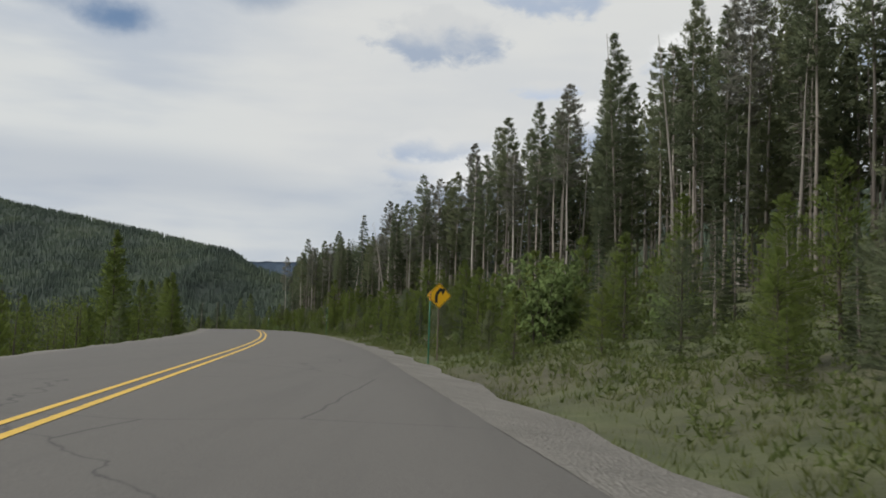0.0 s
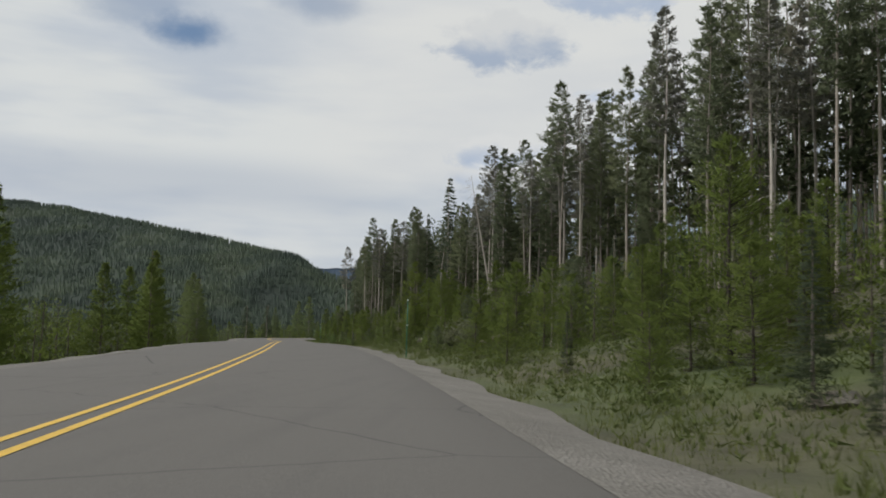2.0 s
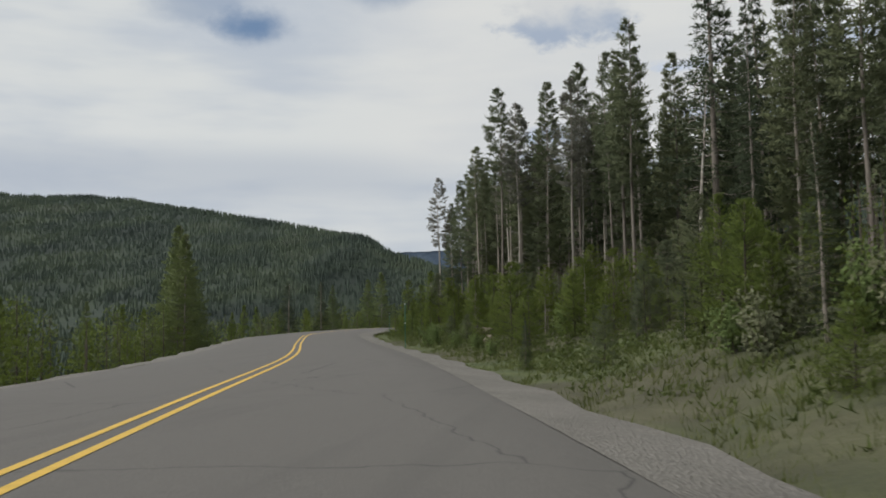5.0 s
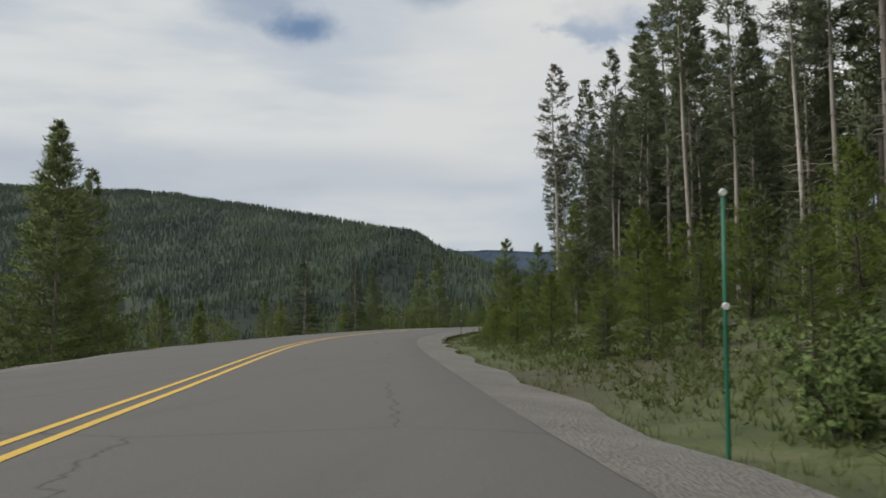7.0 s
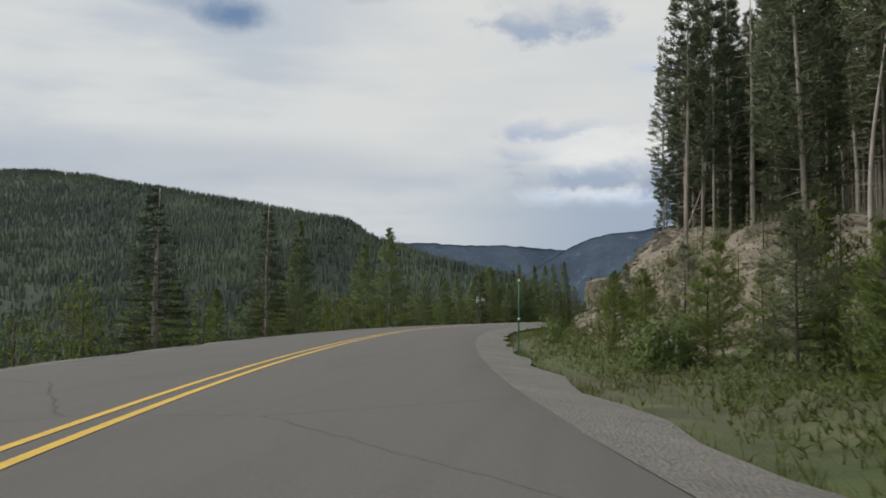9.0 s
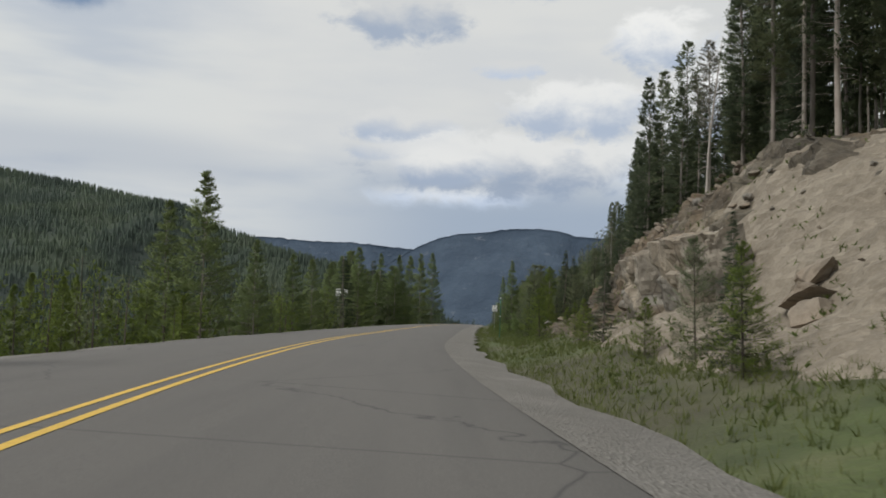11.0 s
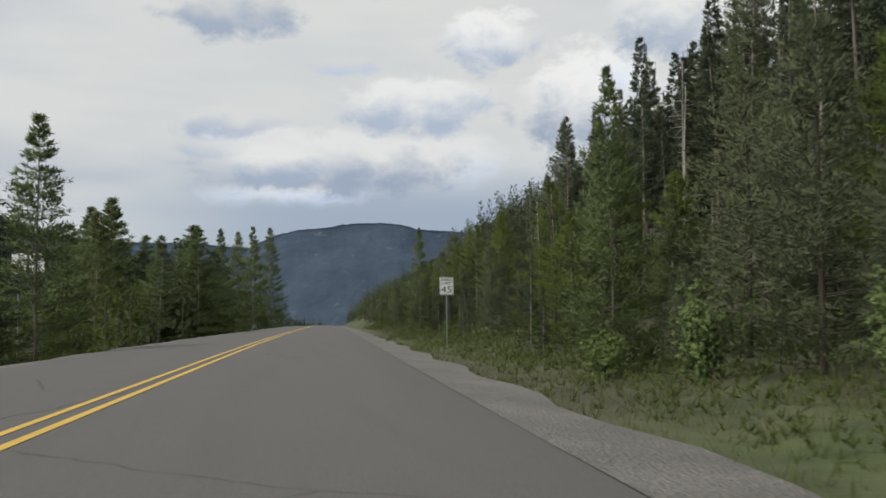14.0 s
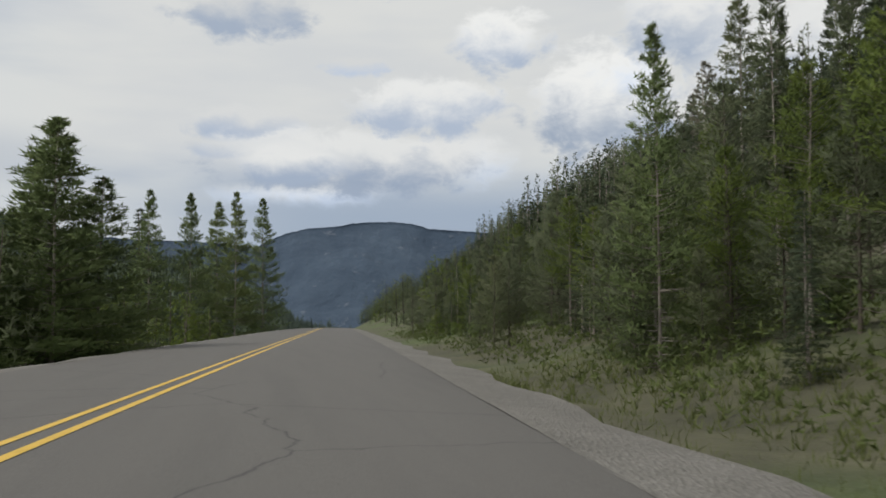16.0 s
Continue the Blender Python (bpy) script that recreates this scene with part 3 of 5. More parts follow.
# both ranges get their haze from the blue of the material
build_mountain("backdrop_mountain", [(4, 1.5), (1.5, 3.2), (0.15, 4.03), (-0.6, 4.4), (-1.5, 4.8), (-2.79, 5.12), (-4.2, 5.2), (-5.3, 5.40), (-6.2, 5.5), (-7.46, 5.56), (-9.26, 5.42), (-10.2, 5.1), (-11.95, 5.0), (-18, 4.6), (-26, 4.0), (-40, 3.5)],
               2600, 0.55, "dark forested mountain with pale rock patches, haze blue in its colour")
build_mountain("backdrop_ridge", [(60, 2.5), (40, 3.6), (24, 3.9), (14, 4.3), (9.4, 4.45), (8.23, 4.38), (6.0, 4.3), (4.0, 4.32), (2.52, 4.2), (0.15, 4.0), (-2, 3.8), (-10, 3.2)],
               3700, 0.5, "low distant ridge beyond the valley, coloured blue with haze", seed=5.0)


# ---- trees ----
RNG = np.random.default_rng(11)


def blades(origin, axis, n, length, width, spread, rng):
    """n narrow pointed leaves fanning out from one place."""
    origin, axis = np.asarray(origin, float), np.asarray(axis, float)
    d = axis + spread * rng.normal(size=(n, 3))
    d /= np.linalg.norm(d, axis=1)[:, None] + 1e-9
    side = np.cross(d, rng.normal(size=(n, 3)))
    side /= np.linalg.norm(side, axis=1)[:, None] + 1e-9
    ln = length * rng.uniform(0.6, 1.25, (n, 1))
    w = width * rng.uniform(0.6, 1.3, (n, 1))
    o = origin + 0.1 * length * rng.normal(size=(n, 3))
    return np.stack([o + side * w, o - side * w, o + d * ln], 1).reshape(-1, 3)


def tris(v):
    return np.arange(len(v)).reshape(-1, 3)


def crown(height, base, radius, whorls, per, tufts, blades_n, length, width, rng, profile, lift=0.15, spread=0.55, gap=0.0, even=True):
    """Needle tufts on branches round a stem; also gives the branches as thin tubes."""
    vs, limbs = [], []
    for i in range(whorls):
        u = (i + rng.uniform(0, 0.9)) / whorls
        h = base + (height - base) * u
        for _ in range(per):
            if rng.random() < gap:
                continue
            a = rng.uniform(0, 2 * math.pi)
            ln = radius * profile(u) * rng.uniform(0.6, 1.2) + 0.12
            out = np.array([math.cos(a), math.sin(a), lift * (0.4 + u) * 1.6 - 0.12])
            root = np.array([0, 0, min(height - 0.1, max(base * 0.9, h + (height - base) / whorls * rng.uniform(-1, 1)))])
            tip = root + out * ln
            limbs.append((root, tip, ln))
            small = 0.5 + 0.5 * min(1, profile(u) * 1.6)
            many = max(1, round(tufts * min(1, 0.15 + ln / radius)))
            for t in range(many):
                f = (t + 0.7) / many if even else 0.4 + 0.6 * (t + rng.uniform(0.3, 1)) / many
                if f * ln < 0.18 and u < 0.8:
                    continue
                p = root + (tip - root) * f + rng.normal(size=3) * 0.06 * ln
                vs.append(blades(p, out * 0.7 + np.array([0, 0, 0.28]), blades_n, length * small, width * small, spread, rng))
    v = np.concatenate(vs)
    return v, tris(v), limbs


def boughs(height, base, radius, whorls, per, n, length, width, rng, profile, lift=0.2, gap=0.08, inner=0.15, side=0.5, spread=0.5):
    """Branches with side twigs, brushed with short needles all along; also gives the branches as thin tubes."""
    u = np.repeat((np.arange(whorls) + rng.uniform(0, 0.9, whorls)) / whorls, per)
    u = np.clip(u + rng.normal(size=u.size) * 0.4 / whorls, 0, 0.995)[rng.random(u.size) > gap]
    h = base + (height - base) * u
    a = rng.uniform(0, 2 * math.pi, u.size)
    ln = radius * np.array([profile(q) for q in u]) * rng.uniform(0.6, 1.2, u.size) + 0.15 * (1 - u) + 0.03
    out = np.stack([np.cos(a), np.sin(a), lift * (0.4 + u) * 1.6 - 0.12], 1)
    root = np.stack([np.zeros_like(h), np.zeros_like(h), np.minimum(h, height - 0.1)], 1)
    tip = root + out * ln[:, None]
    many = np.maximum(6, (n * np.minimum(1, 0.2 + ln / radius)).astype(int))
    i = np.repeat(np.arange(u.size), many)
    m = len(i)
    f = inner + (1 - inner) * rng.random(m) ** 0.8
    sgn = rng.integers(-1, 2, m)
    across = np.stack([-np.sin(a), np.cos(a), np.zeros_like(a)], 1)[i]
    twig = sgn * rng.random(m) * side * ln[i] * (1.15 - f)
    p = root[i] + (tip - root)[i] * f[:, None] + across * twig[:, None] + out[i] * (0.5 * np.abs(twig))[:, None]
    p[:, 2] += 0.10 * ln[i] * f**2
    p += rng.normal(size=(m, 3)) * 0.025 * (1 + ln[i][:, None])
    d = out[i] * 0.6 + across * (0.55 * sgn)[:, None] + spread * rng.normal(size=(m, 3)) + (0, 0, 0.3)
    d /= np.linalg.norm(d, axis=1)[:, None] + 1e-9
    w = np.cross(d, rng.normal(size=(m, 3)))
    w *= (width * rng.uniform(0.6, 1.3, m) / (np.linalg.norm(w, axis=1) + 1e-9))[:, None]
    v = np.stack([p + w, p - w, p + d * (length * rng.uniform(0.6, 1.3, m))[:, None]], 1).reshape(-1, 3)
    lead = [blades((0, 0, height - 0.05 * k * length), (0, 0, 1), 3, length * (0.5 + 0.05 * k), width, 0.25 + 0.02 * k, rng) for k in range(20)]
    v = np.concatenate([v, *lead])
    return v, tris(v), list(zip(root, tip, ln))


def limb_arrays(limbs, thick=0.018, every=1):
    out = []
    for root, tip, ln in limbs[::every]:
        sag = (root + tip) / 2 + np.array([0, 0, -0.04 * ln])
        v, f = tube([root, sag, tip], [thick + 0.006 * ln, thick * 0.7, thick * 0.25], 3)
        out.append((v, f[:-1]))
    return out


def stem(height, r0, rng, lean=0.02, sides=8, segments=9, tip=0.02):
    hs = np.linspace(-0.5, height, segments)
    bend = rng.normal(size=2) * lean
    pts = [(bend[0] * h * h / height + 0.05 * math.sin(h * 0.5 + bend[1] * 40), bend[1] * h * h / height, h) for h in hs]
    rad = [max(tip, r0 * (1 - max(h, 0) / height) ** 0.75 * (1.25 if h < 0.2 else 1)) for h in hs]
    return tube(pts, rad, sides)


def dead_twigs(height, lo, hi, n, ln, rng):
    out = []
    for _ in range(n):
        h = rng.uniform(lo, hi) * height
        a = rng.uniform(0, 2 * math.pi)
        l = ln * rng.uniform(0.4, 1.2)
        p0 = np.array([0, 0, h])
        p1 = p0 + l * 0.6 * np.array([math.cos(a), math.sin(a), rng.uniform(-0.3, 0.15)])
        p2 = p0 + l * np.array([math.cos(a + 0.2), math.sin(a + 0.2), rng.uniform(-0.5, 0.3)])
        v, f = tube([p0, p1, p2], [0.022, 0.014, 0.005], 3)
        out.append((v, f[:-1]))
    return out


def pine_profile(u):
    return (0.45 + 0.75 * min(1, u * 2.6)) * (1 - u) ** 0.7 + 0.08


def spruce_profile(u):
    return (1 - u) ** 0.9 + 0.05


def young_profile(u):
    return (0.7 + 0.3 * min(1, u * 4)) * (1 - u) ** 0.95 + 0.03


def pine_arrays(seed, detail=1.0, height=20.0, thin=0.0, low=None):
    rng = np.random.default_rng(seed)
    base = height * (rng.uniform(0.42, 0.60) if low is None else low)
    rad = rng.uniform(1.15, 1.6)
    if detail >= 1:
        n = int(42 * (1 - base / height) / 0.56)
        v, f, limbs = boughs(height, base, rad, n, 6, 40, 0.27, 0.036, rng, pine_profile, 0.3, 0.04 + thin, 0.4, 0.55, 0.6)
    else:
        v, f, limbs = crown(height, base * 0.6, rad * 1.2, 20, 4, 3, 5, 0.56, 0.10, rng, pine_profile, 0.2, 0.8, 0.05 + thin)
    trunk = [stem(height, rng.uniform(0.09, 0.155), rng, 0.015, 8 if detail >= 1 else 5, 9 if detail >= 1 else 5)]
    if detail >= 1:
        trunk += limb_arrays(limbs, 0.012, 4) + dead_twigs(height, 0.15, 0.48, 26, 0.9, rng)
    return join_arrays(trunk), (v, f)


def spruce_arrays(seed, detail=1.0, height=16.0, radius=2.1):
    rng = np.random.default_rng(seed)
    if detail >= 1:
        v, f, limbs = boughs(height, height * 0.05, radius, 48, 7, 46, 0.24, 0.031, rng, spruce_profile, -0.05, 0.05, 0.12, 0.45)
    else:
        v, f, limbs = crown(height, height * 0.05, radius, 15, 5, 2, 2, 0.95, 0.24, rng, spruce_profile, -0.05, 0.6, 0.05)
    trunk = [stem(height, 0.17, rng, 0.008, 7 if detail >= 1 else 5, 7)]
    if detail >= 1:
        trunk += limb_arrays(limbs, 0.014, 3)
    return join_arrays(trunk), (v, f)


def full_profile(u):
    return (0.75 + 0.25 * min(1, u * 4)) * (1 - u) ** 0.72 + 0.03


def young_arrays(seed, detail=1.0, height=6.0, radius=1.7, shape=young_profile, per=8, needles=(88, 0.16, 0.0155), lift=0.38, low=None, dense=0):
    rng = np.random.default_rng(seed)
    fixed = low
    if detail >= 1:
        n = int(13 + height) + dense
        low = rng.uniform(0.15, 0.25) if seed % 6 == 1 and height < 8 else rng.uniform(0.02, 0.05)
        low = low if fixed is None else fixed
        v, f, limbs = boughs(height, height * low, radius * rng.uniform(0.85, 1.15), n, per, *needles, rng, shape, lift, 0.1)
    else:
        v, f, limbs = crown(height, height * 0.08, radius, 11, 5, 3, *needles, rng, full_profile, 0.42, 0.8, 0.05)
    trunk = [stem(height, 0.075, rng, 0.01, 7 if detail >= 1 else 5, 6, 0.012)]
    if detail >= 1:
        trunk += limb_arrays(limbs, 0.012, 2) + dead_twigs(height, 0.03, 0.25, 10, 0.8, rng)
    return join_arrays(trunk), (v, f)


def snag_arrays(seed, height=17.0):
    rng = np.random.default_rng(seed)
    return join_arrays([stem(height, 0.15, rng, 0.03, 7, 9)] + dead_twigs(height, 0.25, 0.98, 55, 1.0, rng)), None


def tree_kind(name, arrays, trunk_mat, crown_mat, label, category, group):
    """The first tree of a kind, far below ground until it is copied."""
    (tv, tf), cr = arrays
    t = thing(name, label, category, None, group)
    part("trunk", mesh_from(name + " trunk", tv, tf, trunk_mat, True), t)
    if cr:
        leaf = mesh_from(name + " crown", cr[0], cr[1], crown_mat)
        give_outward(leaf, outward(cr[0], float(cr[0][:, 2].max())))
        part("crown", leaf, t)
    t["high"] = float(tv[:, 2].max())
    return t


KINDS = {
    "pine": [tree_kind("pine_tree", pine_arrays(100 + i, 1.0, 20.0, 0.12 * (i % 3)), BARK, NEEDLES, "tall slender pine with a bare grey trunk and dark crown", "pine tree", "tall roadside pines") for i in range(6)],
    "grey": [tree_kind("pine_tree", pine_arrays(140 + i, 1.0, 20.0, 0.3), DEADWOOD, DRY, "tall sparse pine with thin greyish needles and pale trunk", "pine tree", "tall roadside pines") for i in range(2)],
    "snag": [tree_kind("dead_tree", snag_arrays(160 + i), DEADWOOD, None, "bare grey dead pine trunk with broken twigs", "dead tree", "dead trees") for i in range(2)],
    "spruce": [tree_kind("spruce_tree", spruce_arrays(180 + i), BARK, SPRUCE, "dark green conical spruce with dense branches", "spruce tree", "spruces") for i in range(2)],
    "young": [tree_kind("young_pine", young_arrays(200 + i, 1.0, 6.0, 1.85, full_profile if i % 2 else young_profile), YOUNGBARK, YOUNG, "bushy bright green young pine beside the road", "young pine", "young roadside pines") for i in range(5)],
    "mid": [tree_kind("valley_pine", young_arrays(230 + i, 1.0, 12.0, 2.5, young_profile, 9, (66, 0.23, 0.032), 0.25, 0.03, 8), BARK, VALLEYGREEN, "full dark green pine with branches to the ground", "pine tree", "valley pines") for i in range(3)],
}
KINDS["full"] = [tree_kind("pine_tree", pine_arrays(120 + i, 1.0, 20.0, 0.0, (0.14, 0.22, 0.28)[i]), BARK, NEEDLES, "tall dense dark green pine branched far down its trunk", "pine tree", "tall roadside pines") for i in range(3)]
KINDS["bright"] = [tree_kind("valley_pine", young_arrays(240 + i, 1.0, 9.0, 2.0, young_profile, 8, (66, 0.2, 0.026), 0.32, 0.03, 6), YOUNGBARK, YOUNG, "full bright green young pine on the valley side", "pine tree", "valley pines") for i in range(2)]
KINDS["dusky"] = [tree_kind("young_pine", young_arrays(210 + i, 1.0, 7.0, 1.9, full_profile), YOUNGBARK, NEEDLES, "bushy dark green young pine on the slope", "young pine", "young roadside pines") for i in range(2)]
# pines again, with the darker spruce colour standing in for the slope's shade
KINDS["shade_pine"] = [tree_kind("fir_tree", pine_arrays(130 + i, 1.0, 20.0, 0.0, (0.12, 0.2, 0.3)[i]), BARK, SPRUCE, "tall dense pine, its needles coloured dark in place of slope shade", "fir tree", "tall roadside firs") for i in range(3)]
KINDS["slim"] = [tree_kind("young_pine", young_arrays(250 + i, 1.0, 8.0, 1.5, full_profile, 7, (80, 0.17, 0.018), 0.35, 0.34), BARK, YOUNG, "slender young pine with a bare pale trunk and green crown", "young pine", "young roadside pines") for i in range(2)]
USED = set()


def plant(kind, x, y, top=None, height=None, pick=None, wide=1.0, sink=0.15, lean=0.0, yaw=None):
    src = KINDS[kind][pick if pick is not None else int(RNG.integers(len(KINDS[kind])))]
    g = float(ground_height([(x, y)])[0]) - sink
    h = height if height else max(1.5, top - g)
    k = h / src["high"]
    w = k * wide if kind not in ("pine", "grey", "snag", "full", "shade_pine") else (0.5 + 0.5 * k) * wide
    m = Matrix.Translation((x, y, g)) @ Matrix.Rotation(RNG.uniform(0, 6.28) if yaw is None else yaw, 4, "Z") @ Matrix.Rotation(lean + RNG.normal() * 0.012, 4, "X") @ Matrix.Diagonal((w, w, k, 1))
    if src.name in USED:
        return copy_thing(src, m @ Matrix.Diagonal([1 / v for v in src.scale] + [1]))
    USED.add(src.name)
    src.matrix_basis = m
    return src


# trees that stand out: place and height of the top
TALL_A = [(7.0, 101.8, 25.7), (10.2, 109.8, 26.3), (4.5, 102, 21.3), (11, 79.5, 23.5), (15.4, 77.5, 25.6), (17.3, 71, 24.2), (14.9, 52.2, 18.9), (-3.1, 120.9, 22.1), (0.9, 124.7, 22.5),
          (3.6, 118.4, 22.6), (-9.2, 144.5, 21.8), (-7.3, 146.2, 21.3), (-5.8, 138, 21.1), (-20.1, 169.9, 18.5), (-29.2, 188, 19.6), (-23.3, 189.3, 21.6), (-25.6, 184.7, 19.0), (-40.6, 226.2, 18.7)]
TALL_B = [(-43.1, 251.5, 18.0), (-38.9, 233, 19.4), (-41, 238.8, 17.2), (-36.8, 222.8, 18.5), (-35, 226.6, 20.5), (-40.1, 291.3, 23.8), (-26.2, 366, 24.4), (-26.9, 367.8, 23.1), (-19.1, 396.9, 22.9),
          (-16, 428, 24), (-18.9, 419.1, 22.7), (-15.1, 413.6, 24.6), (-17.1, 413.9, 21.5), (-15.6, 434, 20.7), (-1.2, 497, 21.3), (-32.9, 327.2, 24.5), (-33.1, 332.8, 23.5), (-39.5, 272, 24.0)]
TAKEN = []
for i, (x, y, t) in enumerate(TALL_A + TALL_B):
    plant("grey" if i % 7 == 3 else "full" if i > 14 and i % 3 else "pine", x, y, t)
    TAKEN.append((x, y))
plant("spruce", -15.9, 167.7, 22.4, wide=1.1)
plant("spruce", -13.6, 166.0, 19.0, wide=0.75)
plant("spruce", -22.0, 186.5, 17.5, wide=0.75)
plant("spruce", -43.4, 308.0, 5.0, wide=1.35)
x, y = place(318, 10.2)
plant("spruce", x, y, 3.2, wide=1.3)
# the leaning dead trunks
plant("snag", -8.6, 138.5, height=15, lean=0.2, yaw=-1.57)
plant("snag", -41.8, 274.5, height=9, lean=0.45, yaw=1.57)

# the front of the tall stand, and how high its tops are, along the road
EDGE_S = [-60, 20, 70, 100, 140, 165, 190, 225, 245, 262, 300, 335, 375, 405, 440, 500, 700]
EDGE_R = [25, 25, 26.5, 23.5, 18.5, 16.5, 13.5, 14.5, 15.0, 16.0, 16.5, 19.5, 22.5, 27, 28, 34, 45]
TOP_Z = [26, 27, 27, 26, 21.5, 19.5, 18.5, 18, 18, 23.5, 26.5, 22.5, 21, 24.5, 20, 16.5, 8.5]
count = 0
for row, deep in enumerate((0.6, 3.2, 6.0, 9.0, 12.0)):
    s = -30.0
    while s < 450:
        s += RNG.uniform(3.0, 6.4) + row * 0.5
        e = np.interp(s, EDGE_S, EDGE_R)
        x, y = place(s, e + deep + RNG.normal() * 1.1)
        if any((x - a) ** 2 + (y - b) ** 2 < 2.2 for a, b in TAKEN) or count > 262:
            continue
        TAKEN.append((x, y))
        top = np.interp(s, EDGE_S, TOP_Z) * RNG.uniform(0.8, 1.0) + 0.14 * deep
        u = RNG.random()
        bare = 0.58 if 95 < s < 190 else 0.17
        kind = "snag" if u < 0.11 else "grey" if u < bare else "spruce" if u > 0.95 else "full" if u > (0.5 if s > 185 else 0.72) else "pine"
        # beyond the cut, dark-coloured pines give the stand its shade
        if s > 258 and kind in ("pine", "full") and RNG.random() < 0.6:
            kind = "shade_pine"
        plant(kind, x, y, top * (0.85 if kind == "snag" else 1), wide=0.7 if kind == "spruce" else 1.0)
        count += 1

# young pines between the ditch and the tall stand
plant("young", -43.2, 219.5, 6.2)
plant("mid", -45.3, 343.3, 6.7, wide=0.85)
plant("mid", -42.0, 386.2, 6.9, wide=0.8)
for s, r, top in ((41, 10, 5.0), (34, 10, 2.9), (71, 10, 6.8), (66, 12, 6.2), (106, 9, 4.8), (112, 10.5, 5.0), (134, 9.5, 4.4), (217, 8.5, 5.4), (229, 9, 3.6), (222, 10, 4.2), (128.5, 9, 8.0), (122, 10.4, 6.0), (125.5, 8.4, 4.6), (132, 10.8, 6.8), (395, 9, 4.6), (313, 8.6, 1.9), (324, 8.4, 2.6), (303, 8.0, 1.7), (329, 8.8, 3.0)):
    x, y = place(s, r)
    plant("young", x, y, top)
for s, r, h in ((400, 9, 5.2), (398, 10, 5.8), (392, 9.3, 5.6), (390.5, 10.2, 6.4), (405, 8.6, 4.6), (387, 11.5, 7.0), (411, 9.4, 5.6), (383, 10.6, 6.2), (352, 9.2, 5.0), (344, 10, 6.0), (119, 9.8, 5.5), (208, 9, 5.4)):
    x, y = place(s, r)
    plant("slim", x, y, height=h)
# a belt of them, three or four deep, higher towards the stand
for r0, step_s, low, high in ((7.3, 4.4, 1.4, 3.0), (9.4, 3.6, 2.2, 4.6), (12.0, 3.8, 2.6, 5.0), (15.0, 4.6, 2.8, 5.6)):
    s = -25.0
    while s < 452:
        s += step_s * RNG.uniform(0.5, 1.5)
        e = np.interp(s, EDGE_S, EDGE_R)
        cut = 214 < s < 335
        if r0 > e - 0.5 or cut and r0 > 10 or 262 < s < 335 and r0 > 8:
            continue
        x, y = place(s + RNG.normal() * 0.8, r0 + RNG.normal() * 0.7)
        h = RNG.uniform(1.3, 3.4) if cut else RNG.uniform(low, high) * (1.35 if s > 340 else 1)
        u = RNG.random()
        dark = 0.12 if s < 340 else 0.3
        if u < dark:
            plant("spruce", x, y, height=h, wide=RNG.uniform(1.0, 1.3))
        elif u < dark + 0.09 and h > 3.5:
            plant("slim", x, y, height=h * 1.05)
        elif RNG.random() < (0.92 if s > 335 else 0.25):
            plant("dusky", x, y, height=h * 1.1, wide=RNG.uniform(0.9, 1.2))
        else:
            plant("young", x, y, height=h, wide=RNG.uniform(0.9, 1.25))

thick = []
for _ in range(330):
    s = RNG.uniform(-20, 455)
    if 246 < s < 338:
        continue
    e = np.interp(s, EDGE_S, EDGE_R)
    r = RNG.uniform(10.5, max(13.5, e + 5))
    x, y = place(s, r)
    thick.append((x, y, float(ground_height([(x, y)])[0]) - 0.1, RNG.uniform(1.7, 3.3) + 1.8 * max(0, r - 7.5) / max(4, e - 3.5), RNG.uniform(0.8, 1.2)))

for _ in range(330):
    s = RNG.uniform(440, 760)
    e = np.interp(s, EDGE_S, EDGE_R)
    x, y = place(s, RNG.uniform(7.0, e + 4))
    thick.append((x, y, float(ground_height([(x, y)])[0]) - 0.1, RNG.uniform(3.0, 7.0), RNG.uniform(0.8, 1.2)))
for _ in range(340):
    s = RNG.uniform(-10, 480)
    r = -RNG.uniform(11, 36)
    x, y = place(s, r)
    g = float(ground_height([(x, y)])[0]) - 0.1
    top = np.interp(s, STATION, AXIS[:, 2]) + 0.7 + RNG.uniform(-1.3, 1.7) - 0.05 * r + (1.6 if s > 330 else 0)
    thick.append((x, y, g, max(1.2, top - g), RNG.uniform(0.8, 1.2)))
for _ in range(90):
    s = RNG.uniform(232, 270)
    x, y = place(s, RNG.uniform(7.5, 14.5))
    thick.append((x, y, float(ground_height([(x, y)])[0]) - 0.1, RNG.uniform(0.8, 2.4), RNG.uniform(0.8, 1.2)))

# trees on the valley side
VALLEY = [(-63.6, 483.2, 15.8), (-59.1, 485.3, 15.8), (-53.6, 488.6, 16.5), (-49.9, 507, 18), (-60.8, 414.8, 8.4), (-58.3, 407, 8.7), (-65.7, 407.3, 11.3), (-67.2, 406.0, 10.3), (-61.5, 360.2, 8.7),
          (-63.0, 357.5, 7.5), (-73.6, 333.3, 13.0), (-63.6, 303.7, 5.0), (-64.5, 205.5, 11.6), (-62.6, 203, 10.4), (-67.6, 264.9, 8.0), (-66.1, 337.5, 6.3), (-64.8, 341.3, 6.1),
          (-42, 129.1, 7.1), (-31.5, 63, 6.0), (-34.5, 69, 7.0), (-80.4, 347, 11.9), (-64, 388, 8.0), (-70, 418, 10), (-56.5, 500, 16.5), (-66, 492, 14.5), (-63, 409.5, 8.2), (-61.5, 405, 7.8), (-66.5, 411.5, 11.5), (-69, 409, 9.0)]
